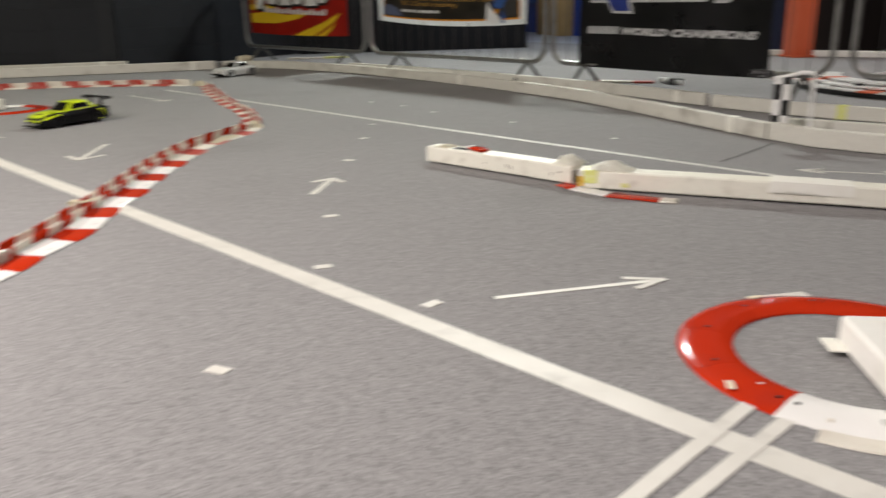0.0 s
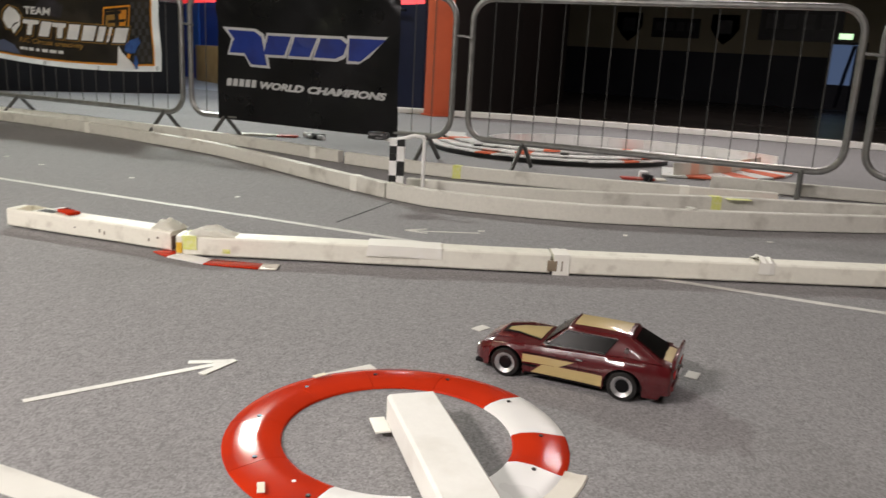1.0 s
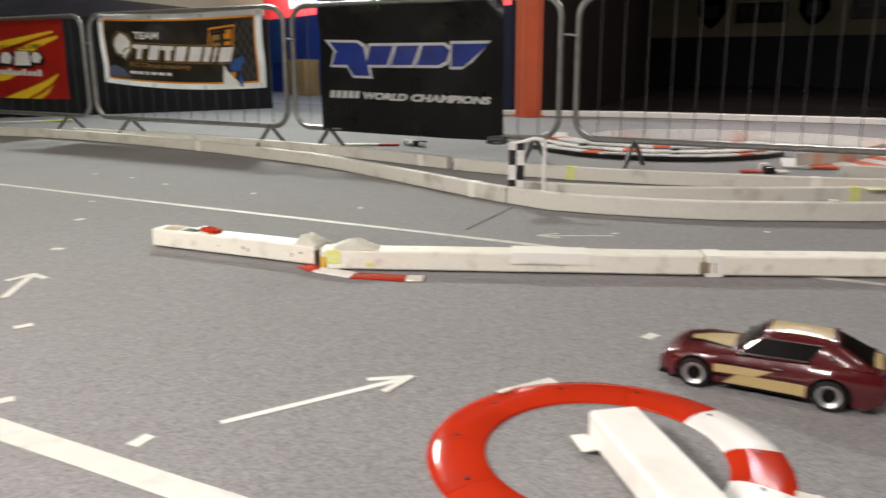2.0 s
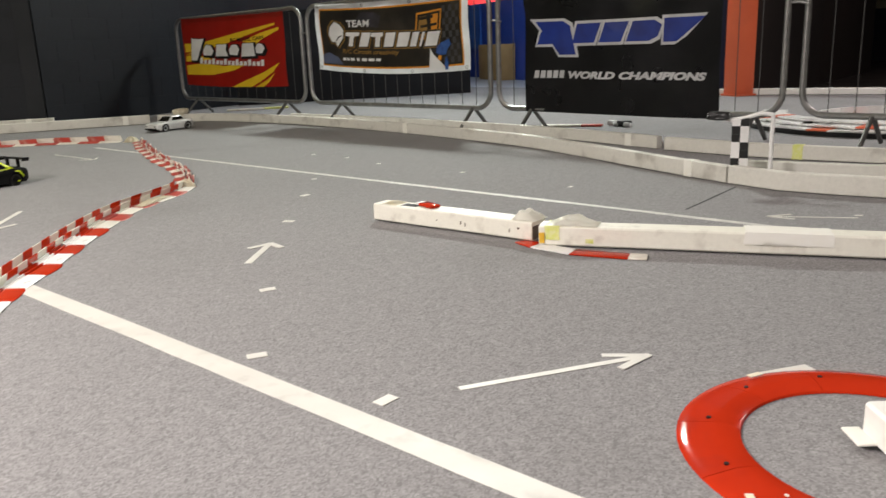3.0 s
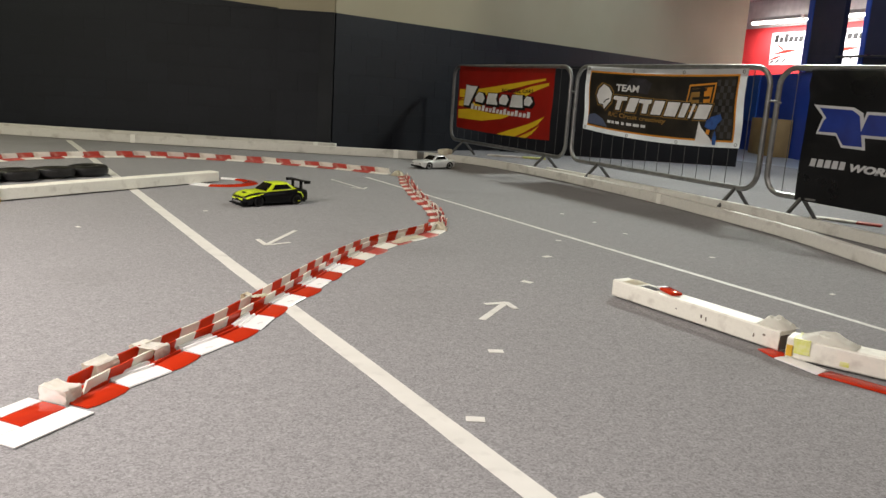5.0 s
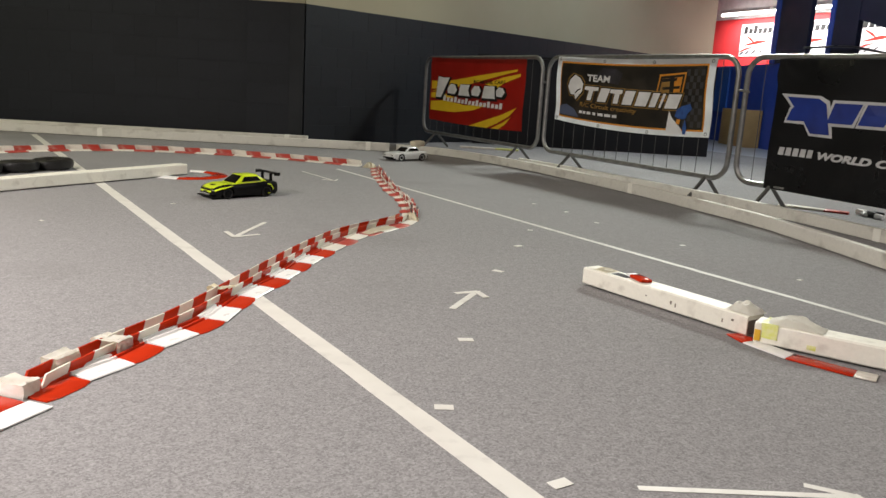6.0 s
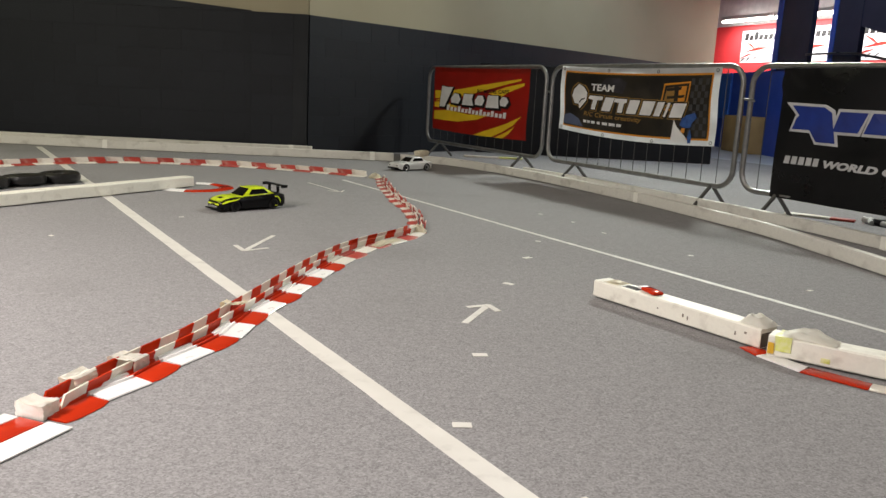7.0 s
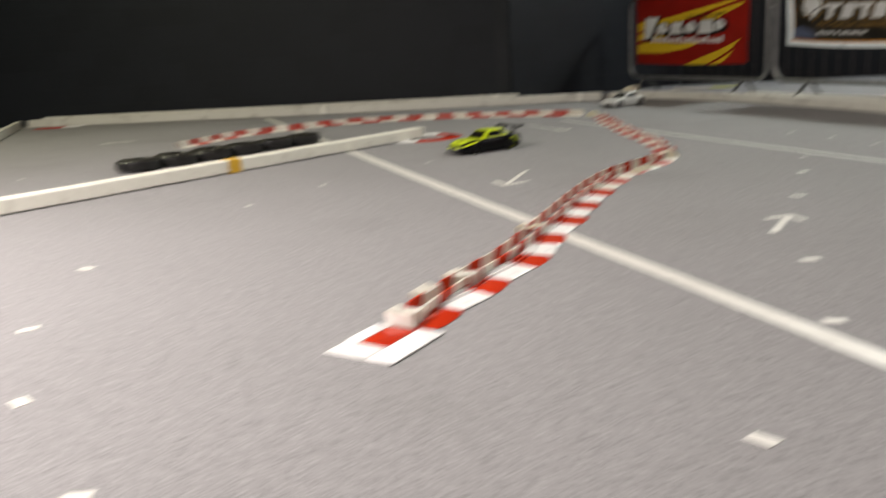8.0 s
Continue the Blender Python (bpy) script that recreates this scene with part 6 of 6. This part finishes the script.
part("front_splitter", box(0.165, 0.206, -0.070, 0.070, 0.012, 0.022, 0.003), CAR_BLACK, maroon)
part("grille", box(0.202, 0.2075, -0.034, 0.034, 0.034, 0.049, 0.002), CAR_BLACK, maroon)
part("rear_bumper", box(-0.231, -0.220, -0.074, 0.074, 0.036, 0.048, 0.003), MAROON, maroon)
part("plate", box(-0.2335, -0.2305, -0.02, 0.02, 0.050, 0.058), PRINT_WHITE, maroon)

# the fluorescent yellow and black touring car
sx = [-0.215, -0.208, -0.185, -0.13, -0.05, 0.05, 0.13, 0.18, 0.208, 0.220]
sh2 = Shape(sx, [0.074, 0.086, 0.094, 0.097, 0.090, 0.090, 0.096, 0.092, 0.080, 0.062],
            [0.070, 0.082, 0.087, 0.088, 0.083, 0.079, 0.077, 0.068, 0.056, 0.044], [0.074, 0.088, 0.093, 0.095, 0.090, 0.086, 0.084, 0.074, 0.062, 0.050])
cab2 = (-0.150, 0.072, -0.085, 0.012, 0.076, 0.056, 0.090, 0.083, 0.130)
yellow = model_car("fluorescent yellow and black model touring car with a tall rear wing", pose(1.42, 4.86, 0.0, 0, 0, 197.7), sh2, cab2, CAR_BLACK, LEMON, CAR_BLACK)
part("bonnet", deck_patch(sh2, 0.070, 0.212, 0.083, 0.060, 0.0014), LEMON, yellow, "yellow bonnet")
part("bonnet_vent", deck_patch(sh2, 0.168, 0.186, 0.022, 0.018, 0.0024), CAR_BLACK, yellow)
part("nose_bar", box(0.212, 0.2225, -0.058, 0.058, 0.037, 0.049, 0.004), LEMON, yellow, "yellow nose between the headlights")
part("kidney_grille", box(0.220, 0.2240, -0.020, 0.020, 0.039, 0.046, 0.0015), CAR_BLACK, yellow)
part("grille", box(0.214, 0.2235, -0.040, 0.040, 0.020, 0.034, 0.002), CHROME, yellow)
part("front_splitter", box(0.175, 0.228, -0.084, 0.084, 0.010, 0.018, 0.003), CAR_BLACK, yellow)
for s in (1, -1):
    face = "left" if s > 0 else "right"
    part("side_window", cabin_mesh(cab2, 0.18, 0.80, 0.18, 0.86, 0.0014, (face,)), CAR_GLASS, yellow)
    part("headlight", box(0.196, 0.214, min(s * 0.042, s * 0.072), max(s * 0.042, s * 0.072), 0.046, 0.056, 0.003), CHROME, yellow)
    part("rear_arch_trim", side_patch(sh2, [(-0.176, 0.05), (-0.168, 0.034), (-0.166, 0.05), (-0.150, 0.072), (-0.128, 0.076), (-0.128, 0.082), (-0.156, 0.078)], s), LEMON, yellow)
    part("front_wing_paint", side_patch(sh2, [(0.208, 0.046), (0.208, 0.054), (0.178, 0.066), (0.10, 0.077), (0.10, 0.073), (0.172, 0.058)], s, 0.0012), LEMON, yellow, "yellow front wing edge")
    part("wheel_mark", box(-0.152, -0.136, s * 0.0925 - 0.0012, s * 0.0925 + 0.0012, 0.020, 0.026, 0.0008), LEMON, yellow)
    part("wing_stay", box(-0.196, -0.176, s * 0.045 - 0.002, s * 0.045 + 0.002, 0.085, 0.136, 0.001), CAR_BLACK, yellow)
    part("wing_end", box(-0.216, -0.172, s * 0.100 - 0.0015, s * 0.100 + 0.0015, 0.124, 0.142, 0.001), CAR_BLACK, yellow)
part("wing_blade", box(-0.220, -0.172, -0.099, 0.099, 0.135, 0.139, 0.0015), CAR_BLACK, yellow)

# the white saloon
sx = [-0.205, -0.198, -0.180, -0.13, -0.05, 0.05, 0.13, 0.185, 0.205, 0.215]
sh3 = Shape(sx, [0.078, 0.086, 0.089, 0.091, 0.088, 0.088, 0.091, 0.088, 0.082, 0.072],
            [0.072, 0.082, 0.084, 0.084, 0.080, 0.078, 0.076, 0.072, 0.066, 0.058], [0.076, 0.087, 0.090, 0.090, 0.086, 0.084, 0.082, 0.078, 0.071, 0.062])
cab3 = (-0.130, 0.075, -0.085, 0.015, 0.074, 0.058, 0.087, 0.082, 0.126)
white_car = model_car("white model saloon car with dark windows", pose(3.52, 7.02, 0.0, 0, 0, 196), sh3, cab3, CAR_WHITE, CAR_WHITE, ALLOY)
for s in (1, -1):
    face = "left" if s > 0 else "right"
    part("side_window", cabin_mesh(cab3, 0.18, 0.82, 0.12, 0.88, 0.0014, (face,)), CAR_GLASS, white_car)
    part("tail_lamp", box(-0.2085, -0.203, min(s * 0.048, s * 0.074), max(s * 0.048, s * 0.074), 0.056, 0.068, 0.002), LENS_RED, white_car)
    part("headlight", box(0.208, 0.217, min(s * 0.040, s * 0.066), max(s * 0.040, s * 0.066), 0.044, 0.056, 0.002), CHROME, white_car)
part("rear_bumper", box(-0.211, -0.199, -0.080, 0.080, 0.030, 0.044, 0.003), CAR_BLACK, white_car)
part("front_bumper", box(0.205, 0.220, -0.074, 0.074, 0.022, 0.036, 0.003), CAR_BLACK, white_car)
part("plate", box(-0.2135, -0.2115, -0.02, 0.02, 0.046, 0.056), PRINT_GREY, white_car)


# ---- blocks of the painted walls ----
block_mesh = mesh_of("block", box(0.0011, BLOCK - 0.0011, -0.006, 0.012, 0.0011, COURSE - 0.0011, 0.0008, 1), NAVY)
half_mesh = mesh_of("block", box(0.0011, BLOCK / 2 - 0.0011, -0.006, 0.012, 0.0011, COURSE - 0.0011, 0.0008, 1), NAVY)
for root, n in WALLS:
    for j in range(7):
        s = 0.0
        first = j % 2 == 1
        while s + BLOCK / 2 <= n + 0.001:
            if first or s + BLOCK > n + 0.001:
                piece("block", half_mesh, root, pose(s, random.uniform(-0.0006, 0.0006), j * COURSE))
                s += BLOCK / 2
                first = False
            else:
                piece("block", block_mesh, root, pose(s, random.uniform(-0.0006, 0.0006), j * COURSE))
                s += BLOCK
